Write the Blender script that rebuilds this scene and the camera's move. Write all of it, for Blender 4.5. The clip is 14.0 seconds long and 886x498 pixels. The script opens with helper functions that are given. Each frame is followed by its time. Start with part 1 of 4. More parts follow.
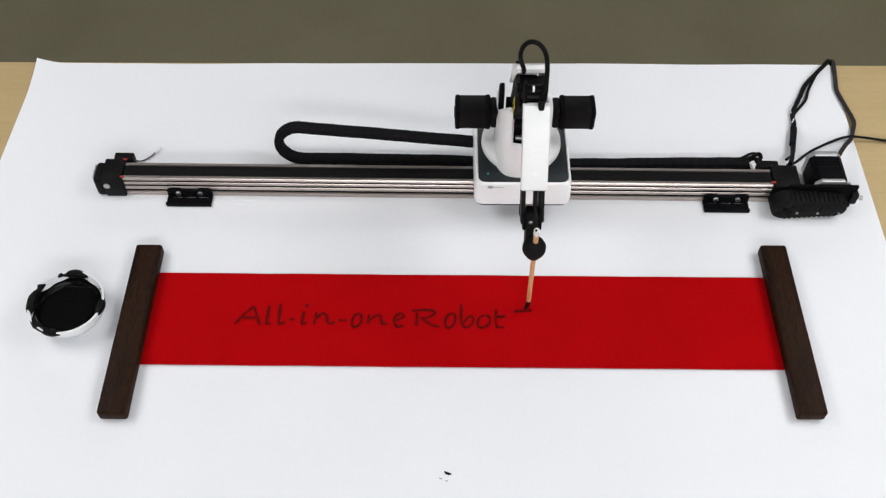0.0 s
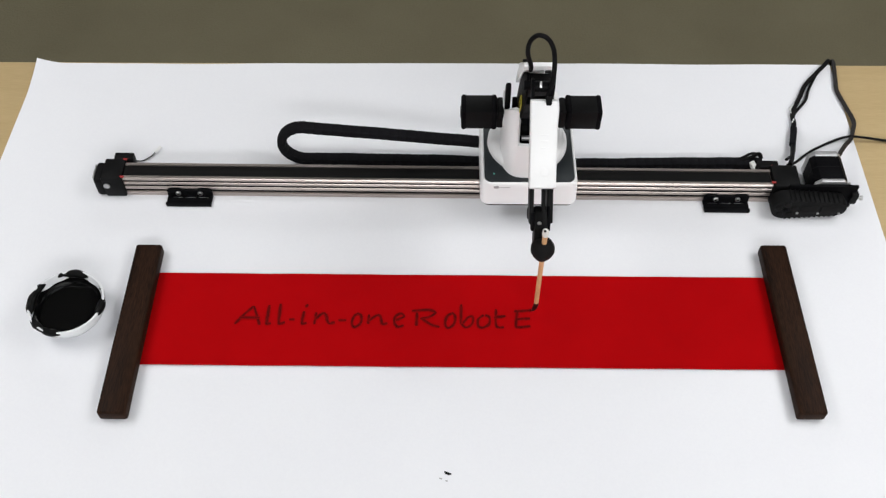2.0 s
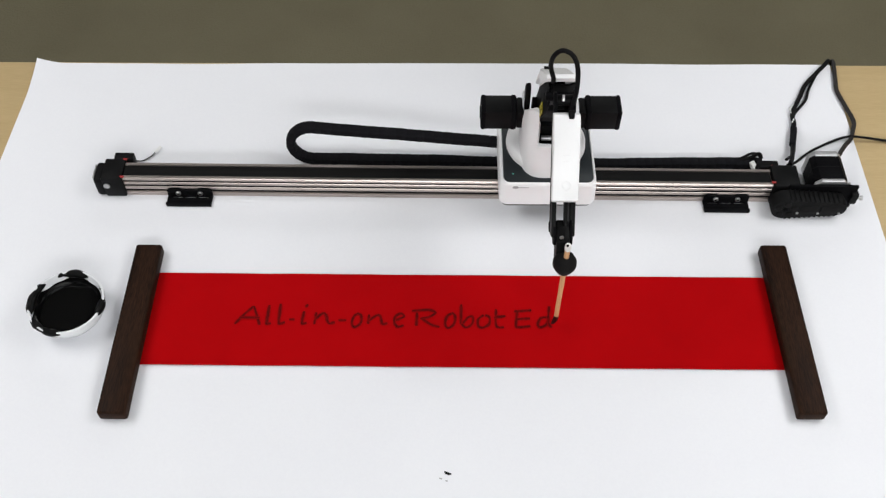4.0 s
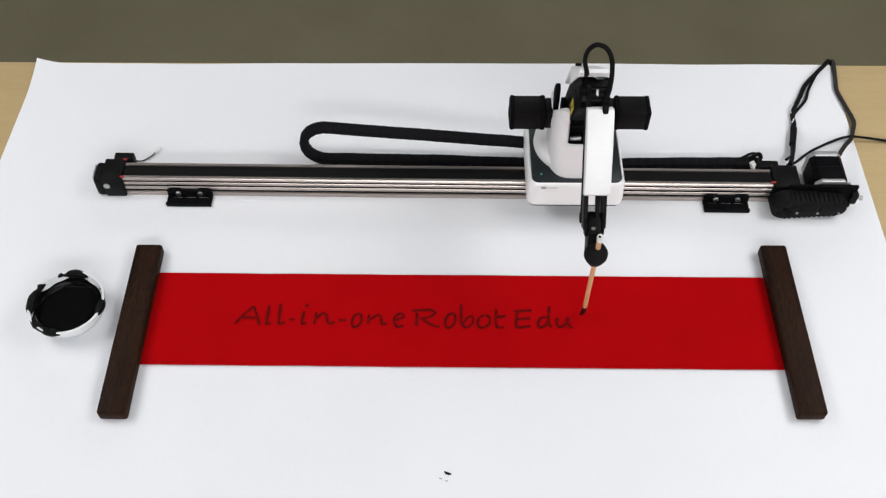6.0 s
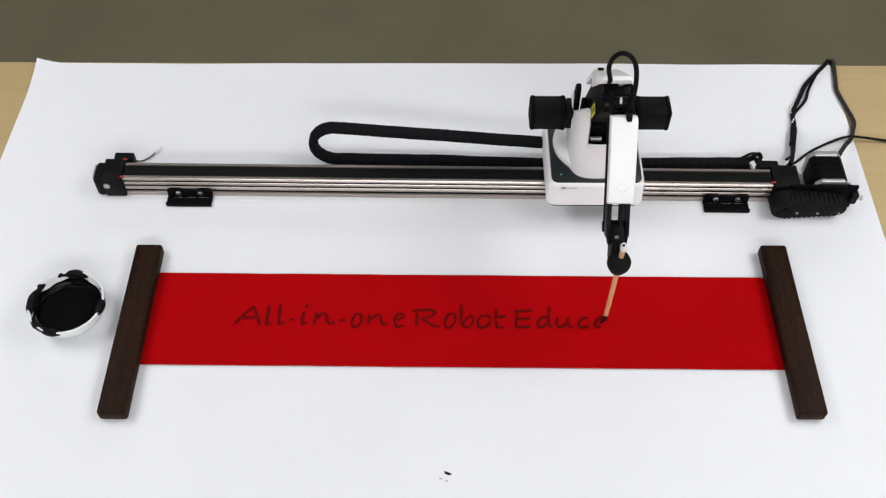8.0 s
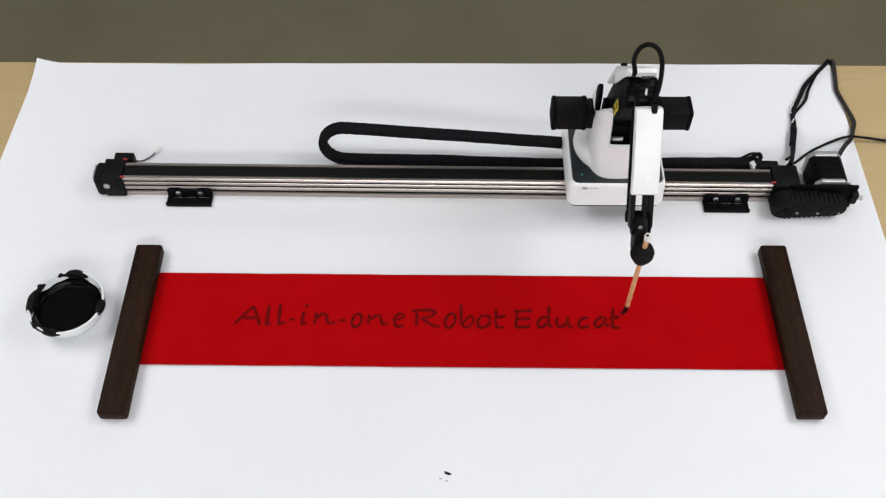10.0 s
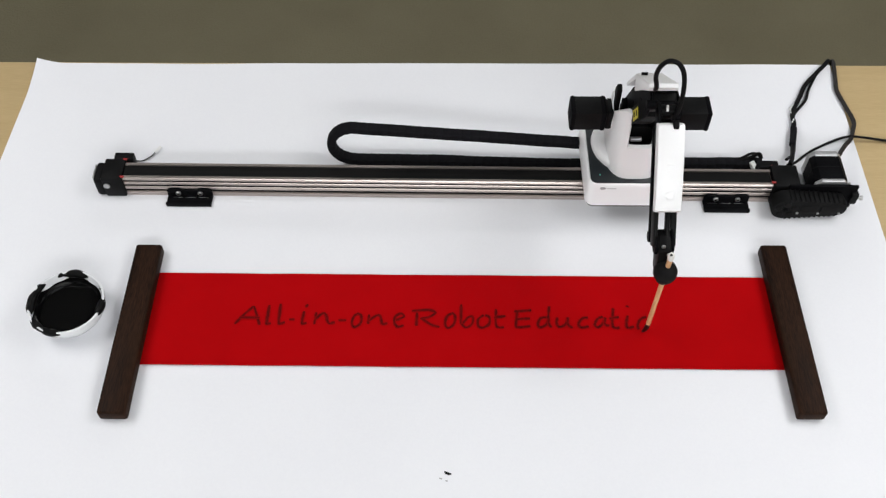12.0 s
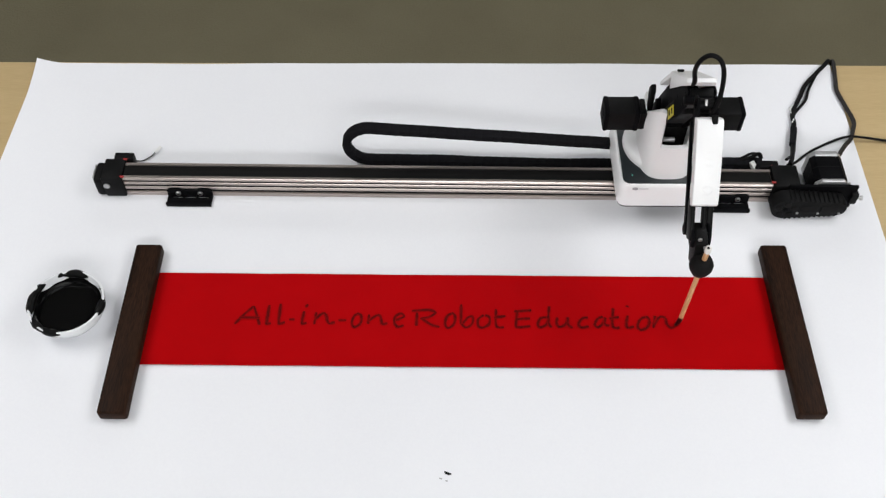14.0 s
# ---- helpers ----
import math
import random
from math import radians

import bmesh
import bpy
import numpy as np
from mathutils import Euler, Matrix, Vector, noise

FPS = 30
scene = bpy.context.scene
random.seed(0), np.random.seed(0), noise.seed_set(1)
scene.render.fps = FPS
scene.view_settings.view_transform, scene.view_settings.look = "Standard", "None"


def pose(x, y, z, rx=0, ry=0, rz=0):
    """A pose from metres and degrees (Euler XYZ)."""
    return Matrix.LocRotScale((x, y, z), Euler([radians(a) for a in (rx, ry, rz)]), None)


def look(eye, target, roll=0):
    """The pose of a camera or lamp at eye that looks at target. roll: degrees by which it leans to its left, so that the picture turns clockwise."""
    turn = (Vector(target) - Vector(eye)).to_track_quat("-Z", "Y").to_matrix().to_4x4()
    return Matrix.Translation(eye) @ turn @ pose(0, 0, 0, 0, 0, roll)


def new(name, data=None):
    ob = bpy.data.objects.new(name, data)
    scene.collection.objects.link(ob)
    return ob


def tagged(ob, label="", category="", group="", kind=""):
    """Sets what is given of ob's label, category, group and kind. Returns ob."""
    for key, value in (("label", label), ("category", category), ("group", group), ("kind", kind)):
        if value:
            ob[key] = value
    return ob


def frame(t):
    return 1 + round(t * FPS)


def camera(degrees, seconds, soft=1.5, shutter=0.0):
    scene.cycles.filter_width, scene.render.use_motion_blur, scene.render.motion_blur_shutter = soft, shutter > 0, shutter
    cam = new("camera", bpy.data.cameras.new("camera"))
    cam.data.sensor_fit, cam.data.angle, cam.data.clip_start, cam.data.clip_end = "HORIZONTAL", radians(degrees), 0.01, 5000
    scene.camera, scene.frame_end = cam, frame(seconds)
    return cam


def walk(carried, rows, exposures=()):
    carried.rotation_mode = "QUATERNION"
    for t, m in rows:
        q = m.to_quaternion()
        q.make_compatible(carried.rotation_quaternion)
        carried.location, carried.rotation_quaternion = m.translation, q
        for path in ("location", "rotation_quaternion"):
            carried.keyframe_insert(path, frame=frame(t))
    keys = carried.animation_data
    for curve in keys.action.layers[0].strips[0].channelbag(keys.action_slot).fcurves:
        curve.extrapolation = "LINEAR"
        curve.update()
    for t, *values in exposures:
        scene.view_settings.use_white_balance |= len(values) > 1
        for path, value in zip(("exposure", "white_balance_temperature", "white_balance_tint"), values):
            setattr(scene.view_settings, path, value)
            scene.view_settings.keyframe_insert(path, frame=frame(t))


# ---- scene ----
cam = camera(48.0, 14.0, soft=1.3)
EYE = Vector((0.0, -1.15, 1.36))
VIEW = look(EYE, EYE + Vector((0, math.cos(radians(54)), -math.sin(radians(54)))), 0.25)
walk(cam, [(0.0, VIEW), (14.0, VIEW)], exposures=[(0.0, 0.0), (14.0, 0.0)])

# ---- light: unseen ceiling panels added over a closed room ----
world = bpy.data.worlds.new("world")
scene.world = world
world.use_nodes = True
world.node_tree.nodes["Background"].inputs["Color"].default_value = (0.75, 0.82, 1.0, 1)
world.node_tree.nodes["Background"].inputs["Strength"].default_value = 0.3

CEILING_Z = 2.05
FLOOR_Z = -0.75


def ceiling_lamp(x, y, sx, sy, watts, tint):
    data = bpy.data.lights.new("ceiling_light", "AREA")
    data.shape, data.size, data.size_y, data.energy, data.color = "RECTANGLE", sx, sy, watts, tint
    ob = new("ceiling_light", data)
    ob.matrix_world = look((x, y, CEILING_Z - 0.06), (x, y, 0))
    return ob


# unseen: sides fit the shadows, front added for the robot, rear for the carpet
LIGHT_SPOTS = [(-1.70, -0.10, 1.2, 1.7, 28.8), (1.70, -0.10, 1.2, 1.7, 33.5), (0.4, -3.1, 3.2, 0.9, 89.0), (0.0, 3.4, 2.4, 0.6, 38.0)]
for lx, ly, sx, sy, watts in LIGHT_SPOTS:
    ceiling_lamp(lx, ly, sx, sy, watts, (0.968, 0.980, 1.0))


# ---- materials ----
def ramp(nodes, stops):
    r = nodes.new("ShaderNodeValToRGB")
    while len(r.color_ramp.elements) < len(stops):
        r.color_ramp.elements.new(0.5)
    for e, (p, c) in zip(r.color_ramp.elements, stops):
        e.position, e.color = p, (*c, 1)
    return r


def material(name, a, b, rough=0.5, metal=0.0, coarse=8.0, fine=200.0, bump=0.05, depth=0.0005, stretch=(1, 1, 1), coat=0.0,
             rough_var=0.08, mix=0.35, spec=0.5, sheen=0.0):
    """Two colours mixed by a coarse and a fine noise, with a fine relief and uneven gloss."""
    m = bpy.data.materials.new(name)
    m.use_nodes = True
    nt = m.node_tree
    n, l = nt.nodes, nt.links
    bsdf = n["Principled BSDF"]
    co = n.new("ShaderNodeTexCoord")
    mp = n.new("ShaderNodeMapping")
    mp.inputs["Scale"].default_value = stretch
    l.new(co.outputs["Object"], mp.inputs["Vector"])
    big, small = n.new("ShaderNodeTexNoise"), n.new("ShaderNodeTexNoise")
    big.inputs["Scale"].default_value, big.inputs["Detail"].default_value = coarse, 4
    small.inputs["Scale"].default_value, small.inputs["Detail"].default_value = fine, 3
    for t in (big, small):
        l.new(mp.outputs["Vector"], t.inputs["Vector"])
    mx = n.new("ShaderNodeMix")
    mx.data_type = "FLOAT"
    mx.inputs[0].default_value = mix
    l.new(big.outputs["Fac"], mx.inputs[2])
    l.new(small.outputs["Fac"], mx.inputs[3])
    r = ramp(n, [(0.32, a), (0.68, b)])
    l.new(mx.outputs[0], r.inputs["Fac"])
    l.new(r.outputs["Color"], bsdf.inputs["Base Color"])
    mr = n.new("ShaderNodeMapRange")
    mr.inputs["To Min"].default_value, mr.inputs["To Max"].default_value = max(0.02, rough - rough_var), min(1, rough + rough_var)
    l.new(big.outputs["Fac"], mr.inputs["Value"])
    l.new(mr.outputs["Result"], bsdf.inputs["Roughness"])
    bsdf.inputs["Metallic"].default_value = metal
    bsdf.inputs["Specular IOR Level"].default_value = spec
    bsdf.inputs["Coat Weight"].default_value = coat
    bsdf.inputs["Sheen Weight"].default_value = sheen
    if bump > 0:
        bp = n.new("ShaderNodeBump")
        bp.inputs["Strength"].default_value, bp.inputs["Distance"].default_value = bump, depth
        l.new(small.outputs["Fac"], bp.inputs["Height"])
        l.new(bp.outputs["Normal"], bsdf.inputs["Normal"])
    return m


PAPER = material("white_paper", (0.765, 0.77, 0.80), (0.80, 0.805, 0.83), 0.75, coarse=3, fine=260, bump=0.12, depth=0.0004, spec=0.25)
RED = material("red_paper", (0.355, 0.0016, 0.0030), (0.395, 0.0022, 0.0038), 0.9, coarse=14, fine=420, bump=0.25, depth=0.0003, spec=0.02)
INK = material("dried_ink", (0.032, 0.0022, 0.0022), (0.175, 0.0030, 0.0034), 0.85, coarse=90, fine=500, bump=0.1, spec=0.05)
BLEED = material("bled_ink", (0.175, 0.0022, 0.0026), (0.290, 0.0026, 0.0036), 0.9, coarse=120, fine=500, bump=0.1, spec=0.03)
WET_INK = material("wet_ink", (0.002, 0.002, 0.0022), (0.004, 0.004, 0.004), 0.06, coarse=30, fine=200, bump=0.02, spec=0.40, rough_var=0.03)
THICK_INK = material("thick_ink", (0.004, 0.004, 0.004), (0.009, 0.009, 0.009), 0.34, coarse=40, fine=120, bump=0.1, depth=0.0005, spec=0.06)
DARKWOOD = material("dark_wood", (0.006, 0.0034, 0.0024), (0.036, 0.0160, 0.0084), 0.52, coarse=7, fine=90, bump=0.25, depth=0.0004, stretch=(6, 0.7, 6), mix=0.5, spec=0.06)
TABLEWOOD = material("table_wood", (0.45, 0.325, 0.160), (0.54, 0.405, 0.212), 0.42, coarse=5, fine=70, bump=0.06, stretch=(0.6, 9, 1), mix=0.5)
CARPET = material("carpet", (0.145, 0.129, 0.082), (0.176, 0.159, 0.103), 0.95, coarse=3, fine=160, bump=0.6, depth=0.004, spec=0.1)
# unseen walls, set pale to bounce light onto the robot's front
WALL = material("bounce_wall", (0.66, 0.66, 0.65), (0.72, 0.72, 0.71), 0.85, coarse=2, fine=120, bump=0.06)
# unseen ceiling, kept dark so ink and black plastic reflect little
CEIL = material("dark_ceiling", (0.14, 0.14, 0.14), (0.18, 0.18, 0.18), 0.9, coarse=2, fine=90, bump=0.06)
WHITE = material("white_shell", (0.86, 0.86, 0.865), (0.89, 0.89, 0.895), 0.33, coarse=12, fine=420, bump=0.03, depth=0.0002)
PLATE = material("dark_top_plate", (0.009, 0.0125, 0.0150), (0.015, 0.0195, 0.0220), 0.38, coarse=20, fine=400, bump=0.05)
BLACK = material("black_plastic", (0.002, 0.002, 0.0022), (0.006, 0.006, 0.0062), 0.5, coarse=18, fine=260, bump=0.12, depth=0.0003, spec=0.10)
BLACKMETAL = material("black_anodised", (0.002, 0.002, 0.0024), (0.006, 0.006, 0.007), 0.55, metal=0.0, coarse=25, fine=300, bump=0.08, spec=0.035)
RUBBER = material("black_rubber", (0.003, 0.003, 0.003), (0.008, 0.007, 0.007), 0.75, coarse=30, fine=220, bump=0.35, depth=0.0006, spec=0.15)
SLEEVE = material("woven_sleeve", (0.004, 0.004, 0.005), (0.011, 0.011, 0.013), 0.9, coarse=35, fine=500, bump=0.6, depth=0.0008, spec=0.1)
STEEL = material("brushed_aluminium", (0.37, 0.325, 0.300), (0.56, 0.495, 0.460), 0.32, metal=0.85, coarse=14, fine=120, bump=0.08, stretch=(0.15, 6, 6))
CASTMETAL = material("cast_aluminium", (0.40, 0.40, 0.41), (0.54, 0.54, 0.55), 0.45, metal=0.8, coarse=40, fine=260, bump=0.15)
SCREW = material("steel_screw", (0.42, 0.42, 0.42), (0.58, 0.58, 0.58), 0.38, metal=1.0, coarse=60, fine=400)
HOUSING = material("dark_grey_plastic", (0.0035, 0.0035, 0.0038), (0.008, 0.008, 0.008), 0.6, coarse=40, fine=300, bump=0.1, spec=0.10)
BELT = material("drive_belt", (0.003, 0.003, 0.003), (0.008, 0.0075, 0.007), 0.75, coarse=12, fine=300, bump=0.2, stretch=(0.3, 3, 3), spec=0.12)
PORCELAIN = material("porcelain", (0.74, 0.75, 0.77), (0.80, 0.81, 0.83), 0.14, coarse=18, fine=160, bump=0.02)
BAMBOO = material("bamboo_handle", (0.60, 0.31, 0.14), (0.74, 0.43, 0.22), 0.45, coarse=40, fine=240, bump=0.08, stretch=(4, 4, 0.5))
BONE = material("white_cap", (0.74, 0.73, 0.70), (0.82, 0.81, 0.78), 0.3, coarse=30, fine=200)
BRISTLE = material("ink_bristle", (0.003, 0.003, 0.003), (0.008, 0.007, 0.007), 0.4, coarse=80, fine=600, bump=0.5, depth=0.0005)
CABLE = material("cable_jacket", (0.003, 0.003, 0.0034), (0.007, 0.0065, 0.007), 0.6, coarse=30, fine=300, bump=0.1, spec=0.10)
BROWNCABLE = material("brown_sleeve", (0.005, 0.0036, 0.0032), (0.012, 0.0075, 0.006), 0.6, coarse=50, fine=400, bump=0.4)
REDPLASTIC = material("red_plastic", (0.28, 0.010, 0.010), (0.36, 0.015, 0.014), 0.4, coarse=30, fine=200)
YELLOW = material("yellow_sticker", (0.58, 0.50, 0.03), (0.68, 0.60, 0.05), 0.5, coarse=40, fine=200)
GREY = material("grey_print", (0.32, 0.31, 0.32), (0.40, 0.39, 0.40), 0.5, coarse=40, fine=200)
PALEGREY = material("pale_grey_print", (0.50, 0.49, 0.50), (0.58, 0.57, 0.58), 0.5, coarse=40, fine=200)
WHITEPLUG = material("white_plug", (0.70, 0.70, 0.68), (0.80, 0.80, 0.78), 0.4, coarse=40, fine=200)


def glow(name, colour, strength):
    m = bpy.data.materials.new(name)
    m.use_nodes = True
    b = m.node_tree.nodes["Principled BSDF"]
    b.inputs["Base Color"].default_value = (*colour, 1)
    b.inputs["Emission Color"].default_value = (*colour, 1)
    b.inputs["Emission Strength"].default_value = strength
    return m


LED = glow("green_led", (0.10, 0.40, 0.32), 0.15)
PANEL = glow("light_diffuser", (1.0, 0.98, 0.95), 1.0)


# ---- mesh helpers ----
def finish(bm, name, mat, smooth=True):
    me = bpy.data.meshes.new(name)
    bmesh.ops.recalc_face_normals(bm, faces=bm.faces)
    bm.to_mesh(me)
    bm.free()
    me.materials.append(mat)
    if smooth:
        for p in me.polygons:
            p.use_smooth = True
        me.set_sharp_from_angle(angle=radians(35))
    return me


def part(name, bm, mat, parent=None, label="", m=None, smooth=True):
    ob = new(name, finish(bm, name, mat, smooth))
    if parent is not None:
        ob.parent = parent
    if m is not None:
        ob.matrix_basis = m
    if label:
        ob["label"] = label
    return ob


def empty(name, m=None):
    ob = new(name)
    ob.empty_display_size = 0.05
    if m is not None:
        ob.matrix_basis = m
    return ob


def box(sx, sy, sz, at=(0, 0, 0), bevel=0.0, seg=2, bm=None, turn=None):
    out = bm or bmesh.new()
    new_bm = bmesh.new()
    bmesh.ops.create_cube(new_bm, size=1)
    bmesh.ops.scale(new_bm, vec=(sx, sy, sz), verts=new_bm.verts)
    if bevel:
        bmesh.ops.bevel(new_bm, geom=new_bm.edges[:], offset=bevel, segments=seg, profile=0.5, affect="EDGES")
    m = Matrix.Translation(at)
    if turn is not None:
        m = m @ turn
    bmesh.ops.transform(new_bm, matrix=m, verts=new_bm.verts)
    return join(out, new_bm)


def join(out, other):
    tmp = bpy.data.meshes.new("tmp")
    other.to_mesh(tmp)
    other.free()
    out.from_mesh(tmp)
    bpy.data.meshes.remove(tmp)
    return out


def cyl(r, h, at=(0, 0, 0), axis="Z", seg=24, r2=None, bevel=0.0, bm=None):
    out = bm or bmesh.new()
    nb = bmesh.new()
    bmesh.ops.create_cone(nb, cap_ends=True, segments=seg, radius1=r, radius2=r if r2 is None else r2, depth=h)
    if bevel:
        rims = [e for e in nb.edges if abs(e.verts[0].co.z - e.verts[1].co.z) < 1e-6]
        bmesh.ops.bevel(nb, geom=rims, offset=bevel, segments=2, profile=0.5, affect="EDGES")
    turn = {"Z": Matrix.Identity(4), "X": pose(0, 0, 0, 0, 90, 0), "Y": pose(0, 0, 0, 90, 0, 0)}[axis]
    bmesh.ops.transform(nb, matrix=Matrix.Translation(at) @ turn, verts=nb.verts)
    return join(out, nb)


def lathe(profile, seg=48, bm=None, at=(0, 0, 0)):
    """A turned body from (radius, height) pairs."""
    out = bm or bmesh.new()
    rings = []
    for r, z in profile:
        rings.append([out.verts.new((at[0] + r * math.cos(2 * math.pi * i / seg), at[1] + r * math.sin(2 * math.pi * i / seg), at[2] + z))
                      for i in range(seg)] if r > 1e-6 else [out.verts.new((at[0], at[1], at[2] + z))])
    for p, q in zip(rings, rings[1:]):
        for i in range(seg):
            j = (i + 1) % seg
            vs = [p[i % len(p)], p[j % len(p)], q[j % len(q)], q[i % len(q)]]
            vs = list(dict.fromkeys(vs))
            if len(vs) > 2:
                out.faces.new(vs)
    return out


def smooth_path(points, per=8):
    """A Catmull-Rom curve through the points."""
    pts = [Vector(p) for p in points]
    pts = [2 * pts[0] - pts[1]] + pts + [2 * pts[-1] - pts[-2]]
    out = []
    for i in range(1, len(pts) - 2):
        a, b, c, d = pts[i - 1:i + 3]
        for k in range(per):
            t = k / per
            out.append(0.5 * ((2 * b) + (c - a) * t + (2 * a - 5 * b + 4 * c - d) * t * t + (3 * b - a - 3 * c + d) * t ** 3))
    return out + [pts[-2]]


def tube(points, r, seg=10, per=8, bm=None, wobble=0.0):
    out = bm or bmesh.new()
    path = smooth_path(points, per)
    rings = []
    up = Vector((0.13, 0.2, 0.97)).normalized()
    for i, p in enumerate(path):
        d = (path[min(i + 1, len(path) - 1)] - path[max(i - 1, 0)]).normalized()
        s = d.cross(up)
        s = s.normalized() if s.length > 1e-4 else Vector((1, 0, 0))
        up = s.cross(d).normalized()
        rr = r * (1 + wobble * math.sin(i * 2.1))
        rings.append([out.verts.new(p + rr * (math.cos(2 * math.pi * k / seg) * s + math.sin(2 * math.pi * k / seg) * up)) for k in range(seg)])
    for a, b in zip(rings, rings[1:]):
        for k in range(seg):
            out.faces.new((a[k], a[(k + 1) % seg], b[(k + 1) % seg], b[k]))
    out.faces.new(rings[0][::-1])
    out.faces.new(rings[-1])
    return out


def prism(outline, thick, axis="Z", at=(0, 0, 0), bevel=0.0, bm=None):
    """A plate of that thickness with a flat outline: in xy for Z, in yz for X, in xz for Y; centred on the axis."""
    out = bm or bmesh.new()
    nb = bmesh.new()
    face = nb.faces.new([nb.verts.new((u, v, -thick / 2)) for u, v in outline])
    ext = bmesh.ops.extrude_face_region(nb, geom=[face])
    bmesh.ops.translate(nb, vec=(0, 0, thick), verts=[v for v in ext["geom"] if isinstance(v, bmesh.types.BMVert)])
    bmesh.ops.recalc_face_normals(nb, faces=nb.faces)
    if bevel:
        flat = [e for e in nb.edges if abs(e.verts[0].co.z - e.verts[1].co.z) < 1e-7]
        bmesh.ops.bevel(nb, geom=flat, offset=bevel, segments=2, profile=0.5, affect="EDGES")
    turn = {"Z": Matrix.Identity(4), "X": Matrix(((0, 0, 1, 0), (1, 0, 0, 0), (0, 1, 0, 0), (0, 0, 0, 1))),
            "Y": Matrix(((1, 0, 0, 0), (0, 0, -1, 0), (0, 1, 0, 0), (0, 0, 0, 1)))}[axis]
    bmesh.ops.transform(nb, matrix=Matrix.Translation(at) @ turn, verts=nb.verts)
    return join(out, nb)


def rounded(sx, sy, r, seg=6, cx=0.0, cy=0.0):
    pts = []
    for k, (qx, qy) in enumerate(((1, 1), (-1, 1), (-1, -1), (1, -1))):
        for i in range(seg + 1):
            a = math.pi / 2 * (k + i / seg)
            pts.append((cx + qx * (sx / 2 - r) + r * math.cos(a), cy + qy * (sy / 2 - r) + r * math.sin(a)))
    return pts


# ---- the room ----
def room():
    floor = part("floor", box(9, 9, 0.1, (0, 0.6, FLOOR_Z - 0.05)), CARPET, label="olive grey carpet floor", smooth=False)
    tagged(floor, "olive grey short-pile carpet floor", "floor", kind="structure")
    ceiling = part("ceiling", box(9, 9, 0.1, (0, 0.6, CEILING_Z + 0.05)), CEIL, smooth=False)
    tagged(ceiling, "unseen ceiling, dark grey to keep reflections low", "ceiling", kind="structure")
    for name, sx, sy, x, y in (("wall_north", 9, 0.1, 0, 5.15), ("wall_south", 9, 0.1, 0, -3.95), ("wall_east", 0.1, 9, 4.55, 0.6), ("wall_west", 0.1, 9, -4.55, 0.6)):
        w = part(name, box(sx, sy, CEILING_Z - FLOOR_Z, (x, y, (CEILING_Z + FLOOR_Z) / 2)), WALL, smooth=False)
        tagged(w, "unseen plain wall, pale to bounce light on the robot", "wall", kind="structure")
    # panel bodies for the added lamps, all out of view
    for lx, ly, sx, sy, watts in LIGHT_SPOTS:
        p = empty("ceiling_lamp", pose(lx, ly, CEILING_Z - 0.02))
        tagged(p, "unseen white ceiling light panel, added to light the room", "lamp", "ceiling lamps")
        part("frame", box(sx + 0.06, sy + 0.06, 0.03, (0, 0, 0.005), 0.004), WHITE, p)
        part("diffuser", box(sx, sy, 0.01, (0, 0, -0.014)), PANEL, p)


def table():
    t = empty("table", pose(0, -0.2035, 0))
    tagged(t, "light wooden table under a sheet of white paper", "table")
    part("tabletop", box(2.4, 0.98, 0.03, (0, 0, -0.015), 0.003), TABLEWOOD, t)
    for x in (-1.1, 1.1):
        for y in (-0.42, 0.42):
            part("leg", box(0.05, 0.05, 0.72, (x, y, -0.39), 0.004), TABLEWOOD, t)


def sheet(name, x0, x1, y0, y1, z, nx, ny, thick, mat, wave):
    """A sheet of paper with a slightly uneven surface; wave(x, y) is its lift."""
    bm = bmesh.new()
    grid = [[[bm.verts.new((x0 + (x1 - x0) * i / nx, y0 + (y1 - y0) * j / ny, z + wave(x0 + (x1 - x0) * i / nx, y0 + (y1 - y0) * j / ny) - k * thick))
              for j in range(ny + 1)] for i in range(nx + 1)] for k in (0, 1)]
    for i in range(nx):
        for j in range(ny):
            bm.faces.new((grid[0][i][j], grid[0][i + 1][j], grid[0][i + 1][j + 1], grid[0][i][j + 1]))
            bm.faces.new((grid[1][i][j], grid[1][i][j + 1], grid[1][i + 1][j + 1], grid[1][i + 1][j]))
    rim = [(i, 0) for i in range(nx)] + [(nx, j) for j in range(ny)] + [(i, ny) for i in range(nx, 0, -1)] + [(0, j) for j in range(ny, 0, -1)]
    for a, b in zip(rim, rim[1:] + rim[:1]):
        bm.faces.new((grid[0][a[0]][a[1]], grid[1][a[0]][a[1]], grid[1][b[0]][b[1]], grid[0][b[0]][b[1]]))
    return part(name, bm, mat)


